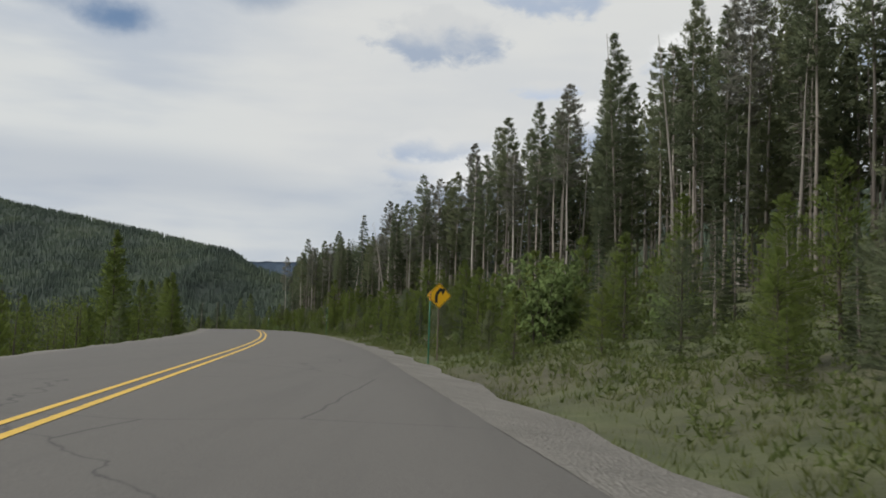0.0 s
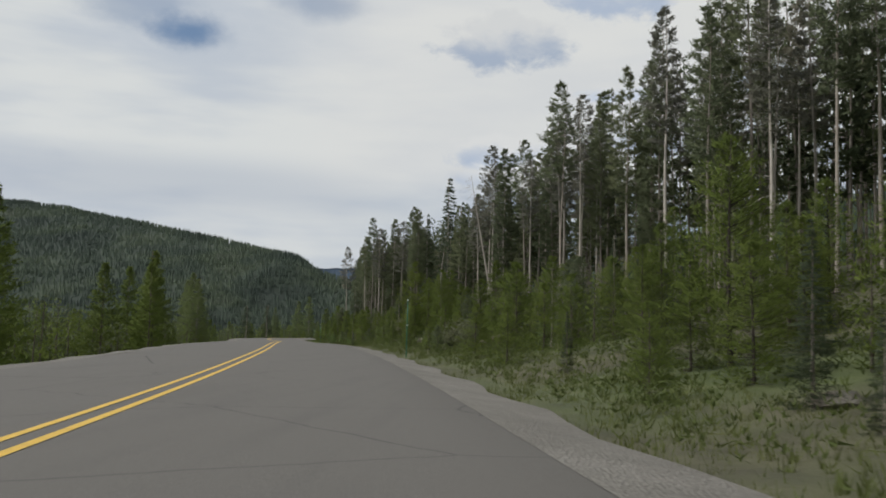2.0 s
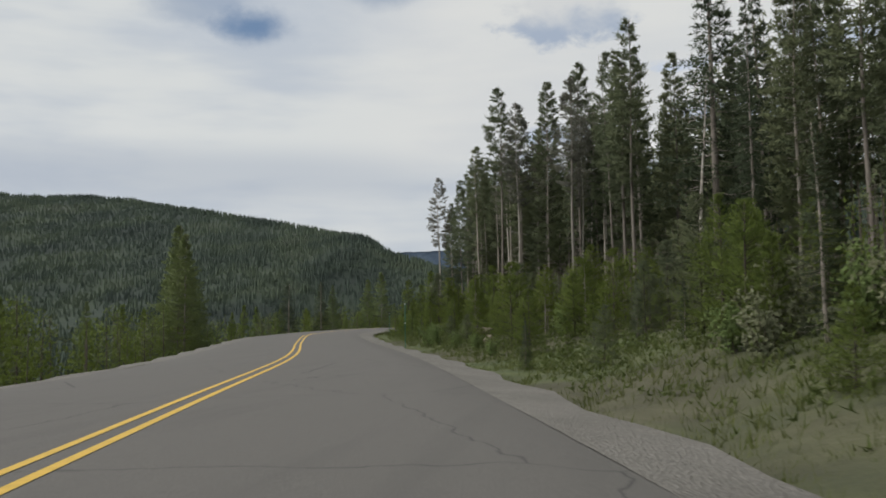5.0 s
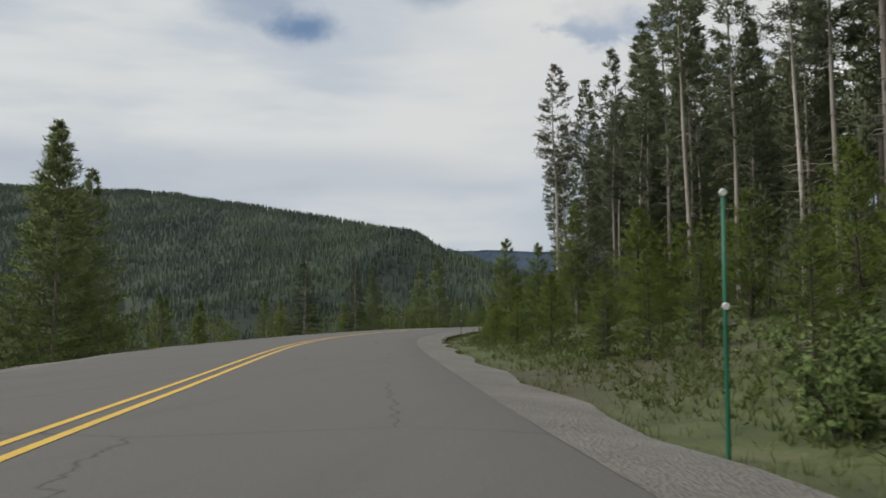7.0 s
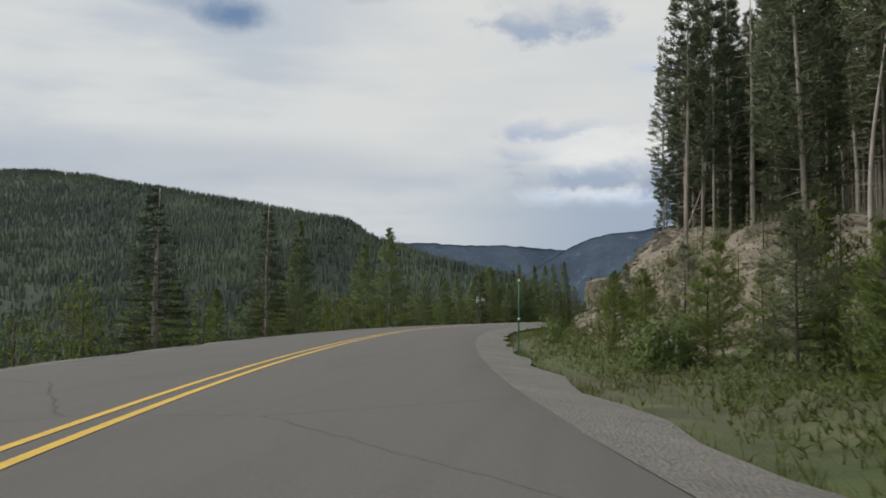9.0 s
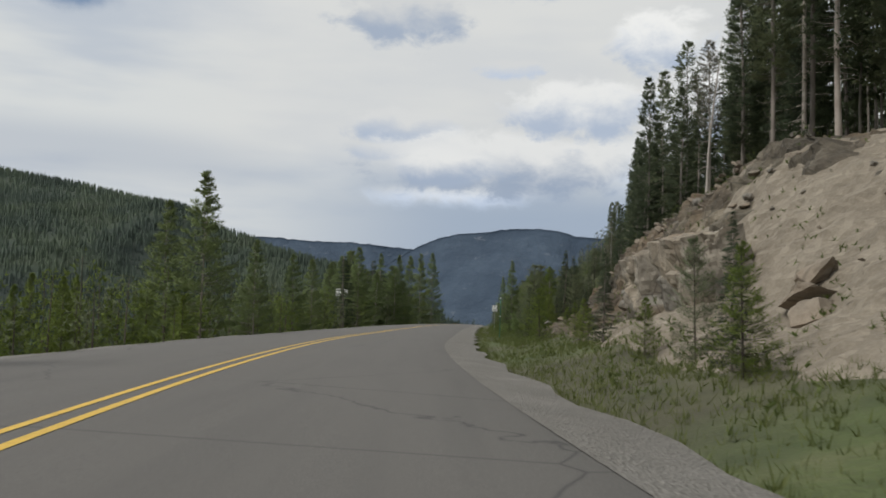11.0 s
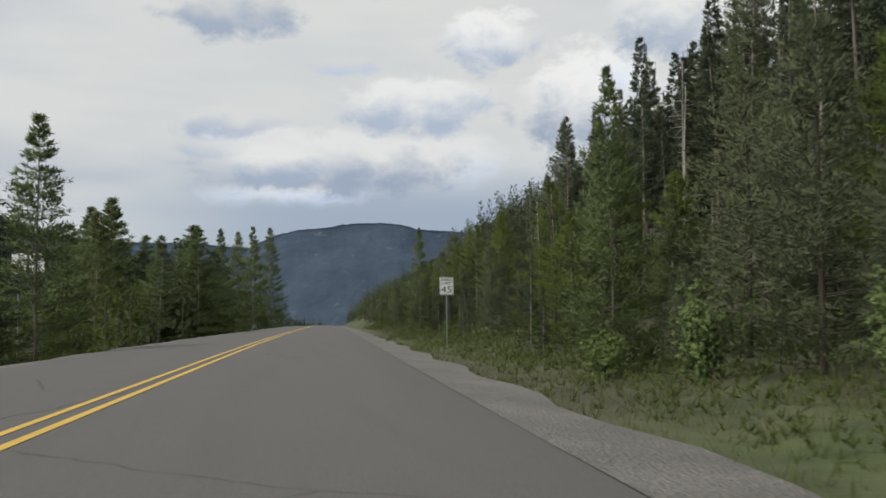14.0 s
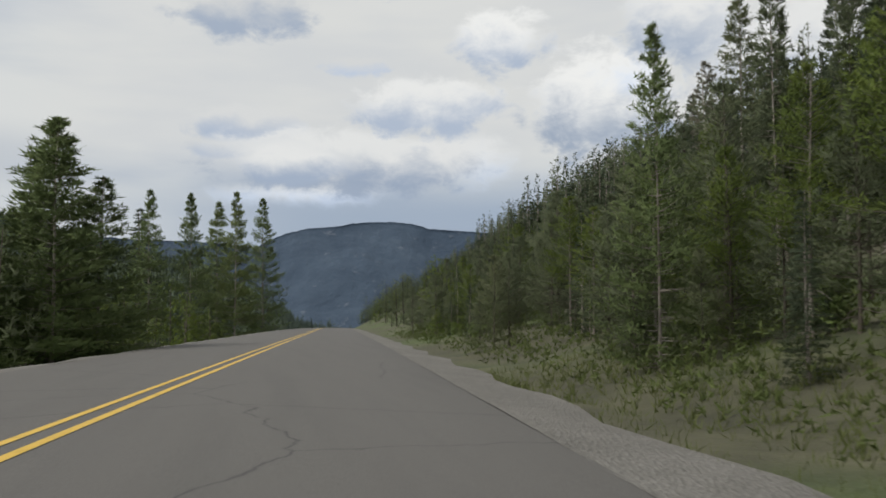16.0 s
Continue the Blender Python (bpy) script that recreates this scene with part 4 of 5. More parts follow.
for i, (x, y, t) in enumerate(VALLEY):
    if y < 140:
        plant("bright", x, y, t, wide=1.1)
    elif i % 5 == 4:
        plant("spruce", x, y, t, wide=1.6)
    else:
        plant("mid", x, y, t, wide=1.4 if 400 < y < 420 else 1.1 if i > 3 else 0.9)
plant("spruce", -68.2, 250.7, 7.3, wide=1.9)
plant("mid", -59.1, 409.8, 9.2, wide=1.8)
plant("mid", -57.2, 410.5, 6.8, wide=1.6)
plant("mid", -69.3, 215.7, 10.9)
for x, y, t in ((-32.4, 90, 10.2), (-34.5, 95, 9.0), (-36.9, 122.7, 8.0), (-35.5, 118.5, 6.6), (-38.8, 126.5, 7.4), (-40.5, 121, 6.8)):
    plant("bright", x, y, t, wide=1.15)
plant("mid", -66.9, 269.7, 7.6)
for _ in range(100):
    s = RNG.uniform(-20, 470)
    r = -RNG.uniform(13, 60)
    x, y = place(s, r)
    top = AXIS[np.clip(np.searchsorted(STATION, s), 0, len(AXIS) - 1), 2] + 1.1 + RNG.uniform(-0.6, 1.0) + 0.065 * -r
    plant("mid" if RNG.random() < 0.25 else "bright", x, y, top)

# ---- the woods behind, as one mass ----
def build_woods(name, label, spots, variants, crown_mat, trunk_mat=None, others=()):
    """spots: x, y, ground, height, width factor. One mesh for all of them."""
    kinds = [(tv, fan(tf), cv, cf, outward(cv, float(cv[:, 2].max()))) for (tv, tf), (cv, cf) in variants]
    vs, fs, mats, outs, n = [], [], [], [], 0
    for x, y, g, h, w in spots:
        tv, tf, cv, cf, co = kinds[int(RNG.integers(len(kinds)))]
        top = tv[:, 2].max()
        tint = 0 if not others or RNG.random() < 0.6 else 2 + int(RNG.integers(len(others)))
        a = RNG.uniform(0, 6.28)
        c, sn = math.cos(a), math.sin(a)
        rot = np.array([[c, sn, 0], [-sn, c, 0], [0, 0, 1]])
        k = np.array([h / top * w, h / top * w, h / top])
        for v, f, o, mi in ((tv, tf, tv * (1, 1, 0), 1), (cv, cf, co, 0)):
            if mi == 1 and trunk_mat is None:
                continue
            vs.append((v * k) @ rot + (x, y, g))
            outs.append(o @ rot)
            fs.append(f + n)
            mats.append(np.full(len(f), mi or tint, np.int32))
            n += len(v)
    me = mesh_from(name, np.concatenate(vs), np.concatenate(fs), crown_mat)
    give_outward(me, np.concatenate(outs))
    if trunk_mat:
        for k in (trunk_mat, *others):
            me.materials.append(k)
        me.polygons.foreach_set("material_index", np.concatenate(mats))
    tagged(new(name, me), label, "forest", kind="stuff")


def scatter(s0, s1, gap, depth0, depth1, top=None, hmin=12, hmax=19):
    out = []
    area = (s1 - s0) * (depth1 - depth0)
    n = int(area / gap**2)
    s = RNG.uniform(s0, s1, n)
    d = RNG.uniform(depth0, depth1, n)
    e = np.interp(s, EDGE_S, EDGE_R)
    xy = np.array([place(a, b + c) for a, b, c in zip(s, e, d)])
    g = ground_height(xy) - 0.3
    for (x, y), z, a, dd in zip(xy, g, s, d):
        h = np.interp(a, EDGE_S, TOP_Z) * RNG.uniform(0.82, 1.03) + 0.17 * dd - z if a < 450 else RNG.uniform(hmin, hmax)
        out.append((x, y, z, float(np.clip(h, 9, 25)), RNG.uniform(0.8, 1.2)))
    return out


LOW_PINE = [pine_arrays(300 + i, 0.5, 18.0, 0.1) for i in range(4)]
build_woods("pine_forest", "dense stand of tall dark pines behind the roadside trees", scatter(-30, 250, 3.8, 8, 34) + scatter(250, 460, 3.6, 4, 30), LOW_PINE, NEEDLES, STANDBARK, (SPRUCE,))
LOW_FAR = [spruce_arrays(330 + i, 0.5, 14.0, 1.9) for i in range(3)]
build_woods("hillside_forest", "pines and spruces on the slope along the road ahead", scatter(450, 980, 6.0, 0, 50, hmin=8.5, hmax=14.5), LOW_FAR + [pine_arrays(310, 0.5, 18.0, 0.45)], NEEDLES, STANDBARK, (SPRUCE,))
spots = []
for _ in range(750):
    s, r = RNG.uniform(-20, 700), -RNG.uniform(45, 230)
    x, y = place(s, r)
    g = float(ground_height([(x, y)])[0]) - 0.3
    spots.append((x, y, g, RNG.uniform(7, 11.5), 1.0))
for _ in range(600):
    s, r = RNG.uniform(520, 1000), -RNG.uniform(14, 75)
    x, y = place(s, r)
    spots.append((x, y, float(ground_height([(x, y)])[0]) - 0.3, RNG.uniform(6, 10), 1.0))
LOW_YOUNG = [young_arrays(360 + i, 0.5, 8.0, 1.7, needles=(2, 0.75, 0.14)) for i in range(3)]
far_thick = [q for q in thick if q[1] > 330 and q[0] > -46]
thick = [q for q in thick if not (q[1] > 330 and q[0] > -46)]
build_woods("dark_pine_thicket", "dense dark green thicket of pines up the slope", far_thick, [young_arrays(390 + i, 0.5, 5.0, 1.8, needles=(6, 0.30, 0.034)) for i in range(3)], NEEDLES, YOUNGBARK, (SPRUCE, YOUNG))
build_woods("young_pine_thicket", "dense thicket of bright green young pines along the ditch", thick, [young_arrays(380 + i, 0.5, 5.0, 1.9, needles=(6, 0.30, 0.034)) for i in range(4)], YOUNG, YOUNGBARK, (NEEDLES, YOUNG))
build_woods("valley_forest", "pines filling the valley floor below the road", spots, LOW_YOUNG + LOW_FAR, FARWOOD, None)


def tiny_tree(rng, rings=2):
    """A small conical tree of jagged skirts, for far slopes."""
    vs, fs = [], []
    for k in range(rings):
        z0, z1 = 0.04 + 0.40 * k, 0.04 + 0.40 * k + 0.58
        r = 0.18 * (1 - 0.4 * k)
        n = len(vs)
        vs.append((0, 0, min(1, z1)))
        for i in range(5):
            a = i * 1.2566 + rng.uniform(-0.3, 0.3) + k
            q = r * rng.uniform(0.7, 1.25)
            vs.append((q * math.cos(a), q * math.sin(a), z0 + rng.uniform(-0.05, 0.05)))
        fs += [(n, n + 1 + i, n + 1 + (i + 1) % 5) for i in range(5)]
    return np.array(vs), np.array(fs)


def build_hill_woods():
    rng = np.random.default_rng(5)
    kinds = [tiny_tree(rng) for _ in range(6)]
    n = 52000
    i = rng.integers(0, len(CREST_LINE), n)
    c = CREST_LINE[i]
    t = np.gradient(CREST_LINE[:, :2], axis=0)[i]
    t /= np.linalg.norm(t, axis=1)[:, None]
    side = np.stack([t[:, 1], -t[:, 0]], 1)
    d = rng.uniform(-25, 480, n)
    crest = rng.random(n) < 0.10
    d = np.where(crest, rng.uniform(-10, 10, n), d)
    xy = c[:, :2] + side * d[:, None] + t * rng.uniform(-8, 8, (n, 1))
    low = np.stack([rng.uniform(-430, 60, 13000), rng.uniform(420, 1080, 13000)], 1)
    beside = np.array([place(a, b) for a, b in zip(rng.uniform(-120, 560, 12000), np.where(rng.random(12000) < 0.5, rng.uniform(52, 230, 12000), -rng.uniform(48, 240, 12000)))])
    xy = np.vstack([xy, low, beside])
    s, r, _ = along(xy)
    keep = ((r < -48) | (r > 50) | ((s > 540) & (r < -16))) & (xy[:, 0] > -1150)
    xy = xy[keep]
    g = ground_height(xy) - 1.6
    vs, fs, m = [], [], 0
    for (x, y), z in zip(xy, g):
        v, f = kinds[int(rng.integers(6))]
        h = rng.uniform(4.5, 10.5)
        vs.append(v * (h, h, h) + (x, y, z))
        fs.append(f + m)
        m += len(v)
    tagged(new("hill_forest", mesh_from("hill_forest", np.concatenate(vs), np.concatenate(fs), FARWOOD)), "far conifers covering the ridge across the valley", "forest", kind="stuff")


build_hill_woods()


# ---- signs and markers ----
def sign_post(parent, high, mat=STEEL):
    bm = box_bm((0.05, 0.05, high + 0.5), (0, 0.03, (high - 0.5) / 2), 0.006)
    return part("post", bm_mesh("post", bm, mat), parent)


def plate_bm(w, h, depth, radius, turn=0.0):
    """A thin plate with rounded corners, facing -y."""
    bm = bmesh.new()
    ring = []
    for cx, cz, a0 in ((1, 1, 0), (-1, 1, 90), (-1, -1, 180), (1, -1, 270)):
        for k in range(6):
            a = radians(a0 + k * 18)
            ring.append((cx * (w / 2 - radius) + radius * math.cos(a), cz * (h / 2 - radius) + radius * math.sin(a)))
    c, s = math.cos(turn), math.sin(turn)
    fr = [bm.verts.new((x * c - z * s, 0, x * s + z * c)) for x, z in ring]
    bk = [bm.verts.new((x * c - z * s, depth, x * s + z * c)) for x, z in ring]
    bm.faces.new(fr)
    bm.faces.new(bk[::-1])
    for i in range(len(fr)):
        j = (i + 1) % len(fr)
        bm.faces.new((fr[j], fr[i], bk[i], bk[j]))
    bmesh.ops.recalc_face_normals(bm, faces=bm.faces)
    return bm


def frame_bm(w, h, band, radius, depth, turn=0.0):
    bm = bmesh.new()
    c, s = math.cos(turn), math.sin(turn)
    rows = []
    for grow in (0, band):
        ring = []
        for cx, cz, a0 in ((1, 1, 0), (-1, 1, 90), (-1, -1, 180), (1, -1, 270)):
            for k in range(6):
                a, r = radians(a0 + k * 18), max(0.005, radius - grow)
                x, z = cx * (w / 2 - radius) + r * math.cos(a), cz * (h / 2 - radius) + r * math.sin(a)
                ring.append((x * c - z * s, x * s + z * c))
        rows.append([bm.verts.new((x, 0, z)) for x, z in ring])
    n = len(rows[0])
    for i in range(n):
        j = (i + 1) % n
        bm.faces.new((rows[0][i], rows[0][j], rows[1][j], rows[1][i]))
    geo = bmesh.ops.extrude_face_region(bm, geom=list(bm.faces))
    for v in geo["geom"]:
        if isinstance(v, bmesh.types.BMVert):
            v.co.y += depth
    bmesh.ops.recalc_face_normals(bm, faces=bm.faces)
    return bm


def outline_bm(pts, depth):
    bm = bmesh.new()
    f = bm.faces.new([bm.verts.new((x, 0, z)) for x, z in pts])
    geo = bmesh.ops.extrude_face_region(bm, geom=[f])
    for v in geo["geom"]:
        if isinstance(v, bmesh.types.BMVert):
            v.co.y += depth
    bmesh.ops.recalc_face_normals(bm, faces=bm.faces)
    return bm


def text_mesh(text, size, mat, stretch=1.0):
    cu = bpy.data.curves.new("writing", "FONT")
    cu.body, cu.size, cu.align_x, cu.align_y = text, size, "CENTER", "CENTER"
    cu.extrude = 0.001
    ob = bpy.data.objects.new("writing", cu)
    me = bpy.data.meshes.new_from_object(ob)
    bpy.data.objects.remove(ob)
    me.transform(Matrix.Rotation(radians(90), 4, "X") @ Matrix.Diagonal((stretch, 1, 1, 1)))
    me.materials.clear()
    me.materials.append(mat)
    return me


def facing(x, y, s, turn=0.0):
    """The pose of a sign at x, y that faces traffic coming along the road."""
    i = np.clip(np.searchsorted(STATION, s), 0, len(AXIS) - 1)
    yaw = math.atan2(-TANGENT[i][0], TANGENT[i][1])
    return Matrix.Translation((x, y, float(ground_height([(x, y)])[0]))) @ Matrix.Rotation(yaw + turn, 4, "Z")


def sign_bolt(plate, z):
    bm = bmesh.new()
    bmesh.ops.create_cone(bm, cap_ends=True, segments=10, radius1=0.012, radius2=0.008, depth=0.01, matrix=Matrix.Translation((0, -0.008, z)) @ Matrix.Rotation(radians(90), 4, "X"))
    part("bolt", bm_mesh("bolt", bm, STEEL), plate, "steel bolt head")


def curve_sign(x, y, s, mid):
    m = facing(x, y, s, radians(9))
    t = thing("warning_sign", "yellow diamond road sign with a black curved arrow", "road sign", m)
    up = mid - m.translation.z
    sign_post(t, up + 0.45, POSTWOOD)
    plate = part("sign_plate", bm_mesh("sign_plate", plate_bm(0.762, 0.762, 0.004, 0.045, radians(45)), SIGNYELLOW), t, "", Matrix.Translation((0, -0.002, up)))
    part("border", bm_mesh("border", frame_bm(0.725, 0.725, 0.018, 0.035, 0.002, radians(45)), SIGNBLACK), plate, "thin black border", Matrix.Translation((0, -0.003, 0)))
    inner, outer = [], []
    for k in range(11):
        a = radians(180 - k * 6.0)
        inner.append((0.25 + 0.27 * math.cos(a), -0.06 + 0.27 * math.sin(a)))
        outer.append((0.25 + 0.38 * math.cos(a), -0.06 + 0.38 * math.sin(a)))
    tail = [(-0.13, -0.27), (-0.02, -0.27)]
    shaft = [tail[0], *outer, *inner[::-1], tail[1]]
    shaft = [(1.15 * (q[0] - 0.03), 1.1 * q[1]) for q in shaft]
    part("arrow_shaft", bm_mesh("arrow_shaft", outline_bm(shaft, 0.002), SIGNBLACK), plate, "black curved arrow", Matrix.Translation((0, -0.003, 0)))
    head = [(-0.02, 0.335), (0.275, 0.27), (0.155, 0.03), (0.10, 0.16)]
    part("arrow_head", bm_mesh("arrow_head", outline_bm(head, 0.002), SIGNBLACK), plate, "black arrow head", Matrix.Translation((0, -0.0035, 0)))
    for z in (0.3, -0.3):
        sign_bolt(plate, z)


def speed_sign(x, y, s, mid):
    m = facing(x, y, s)
    t = thing("speed_limit_sign", "white speed limit sign with black lettering on steel post", "road sign", m)
    up = mid - m.translation.z
    sign_post(t, up + 0.3)
    plate = part("sign_plate", bm_mesh("sign_plate", plate_bm(0.61, 0.762, 0.004, 0.04), SIGNWHITE), t, "", Matrix.Translation((0, -0.002, up)))
    part("border", bm_mesh("border", frame_bm(0.58, 0.73, 0.016, 0.03, 0.002), SIGNBLACK), plate, "thin black border", Matrix.Translation((0, -0.003, 0)))
    for text, size, z, k in (("SPEED", 0.155, 0.25, 1.18), ("LIMIT", 0.155, 0.095, 1.18), ("45", 0.385, -0.165, 1.32)):
        part("lettering", text_mesh(text, size, SIGNBLACK, k), plate, "black lettering " + text, Matrix.Translation((0, -0.0045, z)))
    for z in (0.335, -0.335):
        sign_bolt(plate, z)


def back_of_signs(x, y, s):
    """Two plates side by side on posts, seen from behind."""
    m = facing(x, y, s, math.pi)
    t = thing("sign_pair", "two plain metal sign plates seen from behind", "road sign", m)
    g = m.translation.z
    for dx in (-0.42, 0.42):
        bm = box_bm((0.05, 0.05, 4.1 - g), (dx, 0.03, (3.9 - g) / 2), 0.006)
        part("post", bm_mesh("post", bm, STEEL), t)
        part("sign_plate", bm_mesh("sign_plate", plate_bm(0.70, 1.0, 0.004, 0.04), SIGNWHITE), t, "bare pale plate", Matrix.Translation((dx, -0.002, 3.6 - g)))


def reflector_bm(r, depth=0.02):
    bm = bmesh.new()
    bmesh.ops.create_cone(bm, cap_ends=True, segments=16, radius1=r, radius2=r * 0.85, depth=depth, matrix=Matrix.Rotation(radians(90), 4, "X"))
    return bm


def marker_post(x, y, s, top, dots, mat, low=True, label="green marker post with white round reflectors"):
    m = facing(x, y, s)
    g = m.translation.z
    t = thing("marker_post", label, "marker post", m, "roadside marker posts")
    h = top - g
    v, f = tube([(0, 0, -0.4), (0, 0, h * 0.5), (0.01, 0, h + 0.05)], [0.028, 0.026, 0.024], 8)
    part("post", mesh_from("post", v, f, GREENPOST, True), t)
    for dz in dots:
        part("reflector", bm_mesh("reflector", reflector_bm(0.042), mat), t, "round reflector", Matrix.Translation((0, -0.035, h - dz)))


curve_sign(0.62, 37.9, 37, 2.60)
speed_sign(-45.33, 361.6, 368, 2.11)
back_of_signs(-64.3, 371.0, 376)
marker_post(0.35, 34.0, 33.5, 2.55, (0.0, 0.125, 0.25), AMBER, label="green marker post with three amber round reflectors")
marker_post(-12.3, 97.8, 98, 3.38, (0.0, 1.36), REFLECT)
marker_post(-34.2, 174.8, 178, 2.72, (0.0, 1.2), REFLECT)
marker_post(-50.1, 239.9, 246, 2.5, (0.0, 1.3), REFLECT)
marker_post(-48.7, 319.4, 326, 2.55, (0.0, 1.3), REFLECT)


# ---- the rock cut ----
def facet(p, size, seed):
    """The height of a field of tilted flat faces, about size across."""
    q = Vector((p.x / size + seed, p.y / size, p.z / size))
    c = noise.voronoi(q)[1][0]
    h = noise.cell_vector(c * 13.7 + Vector((seed, 0.3, 0.7)))
    return 0.55 * (h.x - 0.5) + 1.1 * (q - c).dot(Vector((h.y - 0.5, h.z - 0.5, h.x - 0.5)))


def bank_surface(name, s0, s1, mat, label, category, rough, seed, step_s=0.45, blocky=0.0, feather=6.0, push=0.25, cols=96):
    """A broken surface laid over the cut slope from the ditch to the brow; blocky breaks it into tilted faces."""
    st = np.arange(s0, s1, step_s)
    rs = np.linspace(6.6, 21.0, cols)
    S, R = np.meshgrid(st, rs)
    xy = np.array([place(a, b) for a, b in zip(S.ravel(), R.ravel())])
    z = ground_height(xy)
    out = []
    for (x, y), h, a, b in zip(xy, z, S.ravel(), R.ravel()):
        p = Vector((x, y, h))
        n = noise.fractal(p / 2.2 + Vector((seed, 0, 0)), 0.8, 2.1, 5) * rough
        if blocky:
            # beds that dip along the road
            w = Vector((0.8 * x, 0.55 * y + 0.35 * h, 1.5 * h - 0.6 * y)) + 0.35 * noise.noise_vector(p / 1.4)
            n += blocky * (1.6 * facet(w, 2.6, seed) + 0.9 * facet(w, 0.95, seed + 5) + 0.5 * facet(w, 0.42, seed + 9) + 0.32 * noise.fractal(p / 0.55, 0.7, 2.1, 5))
        fade = min(1, (a - s0) / feather, (s1 - a) / feather) * min(1, (b - 6.6) / 1.5) * min(1, (21.0 - b) / 3.0)
        fade = max(0.0, fade)
        i = np.clip(np.searchsorted(STATION, a), 0, len(AXIS) - 1)
        q = np.array([x, y]) - RIGHT[i] * n * 0.7 * fade
        out.append((q[0], q[1], h + (0.6 * n + push) * fade - 0.35 * (1 - fade)))
    me = mesh_from(name, out, grid_faces(len(st), len(rs))[:, ::-1], mat)
    return tagged(new(name, me), label, category, kind="structure")


bank_surface("earth_bank", 236, 302, EARTH, "tan eroded gravelly earth bank below the pines", "bank", 0.3, 1.0, 0.4, 0.10)
bank_surface("rock_outcrop", 287, 341, ROCK, "brown and grey fractured rock cut beside the road", "rock outcrop", 0.6, 3.0, 0.17, 0.24, 4.0, 0.1, 130)


def boulder_mesh(name, seed, mat, squash=(1, 0.8, 0.65)):
    rng = np.random.default_rng(seed + 70)
    bm = bmesh.new()
    for _ in range(15):
        q = rng.normal(size=3)
        q /= np.abs(q).max() ** 0.6 * np.linalg.norm(q) ** 0.4
        bm.verts.new(Vector([0.5 * c * k for c, k in zip(q, squash)]))
    hull = bmesh.ops.convex_hull(bm, input=bm.verts)
    bmesh.ops.delete(bm, geom=[g for g in hull["geom_interior"] if isinstance(g, bmesh.types.BMVert)], context="VERTS")
    bmesh.ops.subdivide_edges(bm, edges=bm.edges, cuts=3, use_grid_fill=True)
    bmesh.ops.triangulate(bm, faces=bm.faces)
    for v in bm.verts:
        p = v.co * 5 + Vector((seed * 3.7, seed, 0))
        v.co += 0.045 * noise.fractal(p, 0.8, 2, 4) * v.co.normalized() + 0.015 * noise.noise_vector(p * 2)
    return bm_mesh(name, bm, mat)


BOULDERS = [boulder_mesh("boulder", i, STONE if i % 2 else GREYROCK, ((1, 0.8, 0.42), (1.25, 0.75, 0.35), (0.95, 0.85, 0.6))[i % 3]) for i in range(6)]


def boulder(x, y, size, pick, lift=0.0, label="pale angular boulder lying on the bank"):
    ob = new("boulder", BOULDERS[pick])
    z = float(ground_height([(x, y)])[0]) + 0.15 * size + lift
    ob.matrix_basis = Matrix.Translation((x, y, z)) @ Euler((RNG.uniform(-0.5, 0.5), RNG.uniform(-0.5, 0.5), RNG.uniform(0, 6.3))).to_matrix().to_4x4() @ Matrix.Diagonal((size, size, size, 1))
    return tagged(ob, label, "boulder", "loose boulders")


for x, y, size, pick in ((-45.2, 276.2, 1.7, 1), (-44.6, 277.2, 1.5, 3), (-45.6, 275.0, 1.3, 5), (-42.2, 262.5, 1.5, 1), (-41.4, 270.8, 1.2, 2)):
    boulder(x, y, size, pick, 0.3)
for i in range(170):
    s = RNG.uniform(240, 336)
    x, y = place(s, RNG.uniform(8.0, 13.5) if RNG.random() < 0.4 else RNG.uniform(12.8, 16))
    boulder(x, y, RNG.uniform(0.14, 0.30) / RNG.uniform(0.45, 1.0) * (1.0 if s < 300 else 1.15), int(RNG.integers(6)), 0.42)
for i in range(14):
    s = RNG.uniform(60, 200)
    x, y = place(s, RNG.uniform(7.5, 12))
    boulder(x, y, RNG.uniform(0.3, 0.9), int(RNG.integers(6)), 0.0, "pale rock showing among the roadside shrubs")

for i in range(110):
    nose = i % 3 == 0
    s = RNG.uniform(330, 339) if nose else RNG.uniform(300, 336)
    x, y = place(s, RNG.uniform(10.8, 15.0) if nose else RNG.uniform(12.6, 15.8))
    boulder(x, y, RNG.uniform(0.4, 1.0) if nose else RNG.uniform(0.25, 0.7), 1 + 2 * int(RNG.integers(3)), 0.1, "pale tan flat slab of broken rock on the cut")
for s, r, size in ((95.2, 9.0, 0.6), (96.3, 9.3, 0.5), (96.0, 8.4, 0.45), (97.2, 9.5, 0.6), (94.4, 8.8, 0.4), (175, 8.4, 0.8), (176, 8.9, 0.6)):
    x, y = place(s, r)
    boulder(x, y, size, 1 + 2 * int(RNG.integers(3)), 0.35, "pale rock showing among the roadside shrubs")

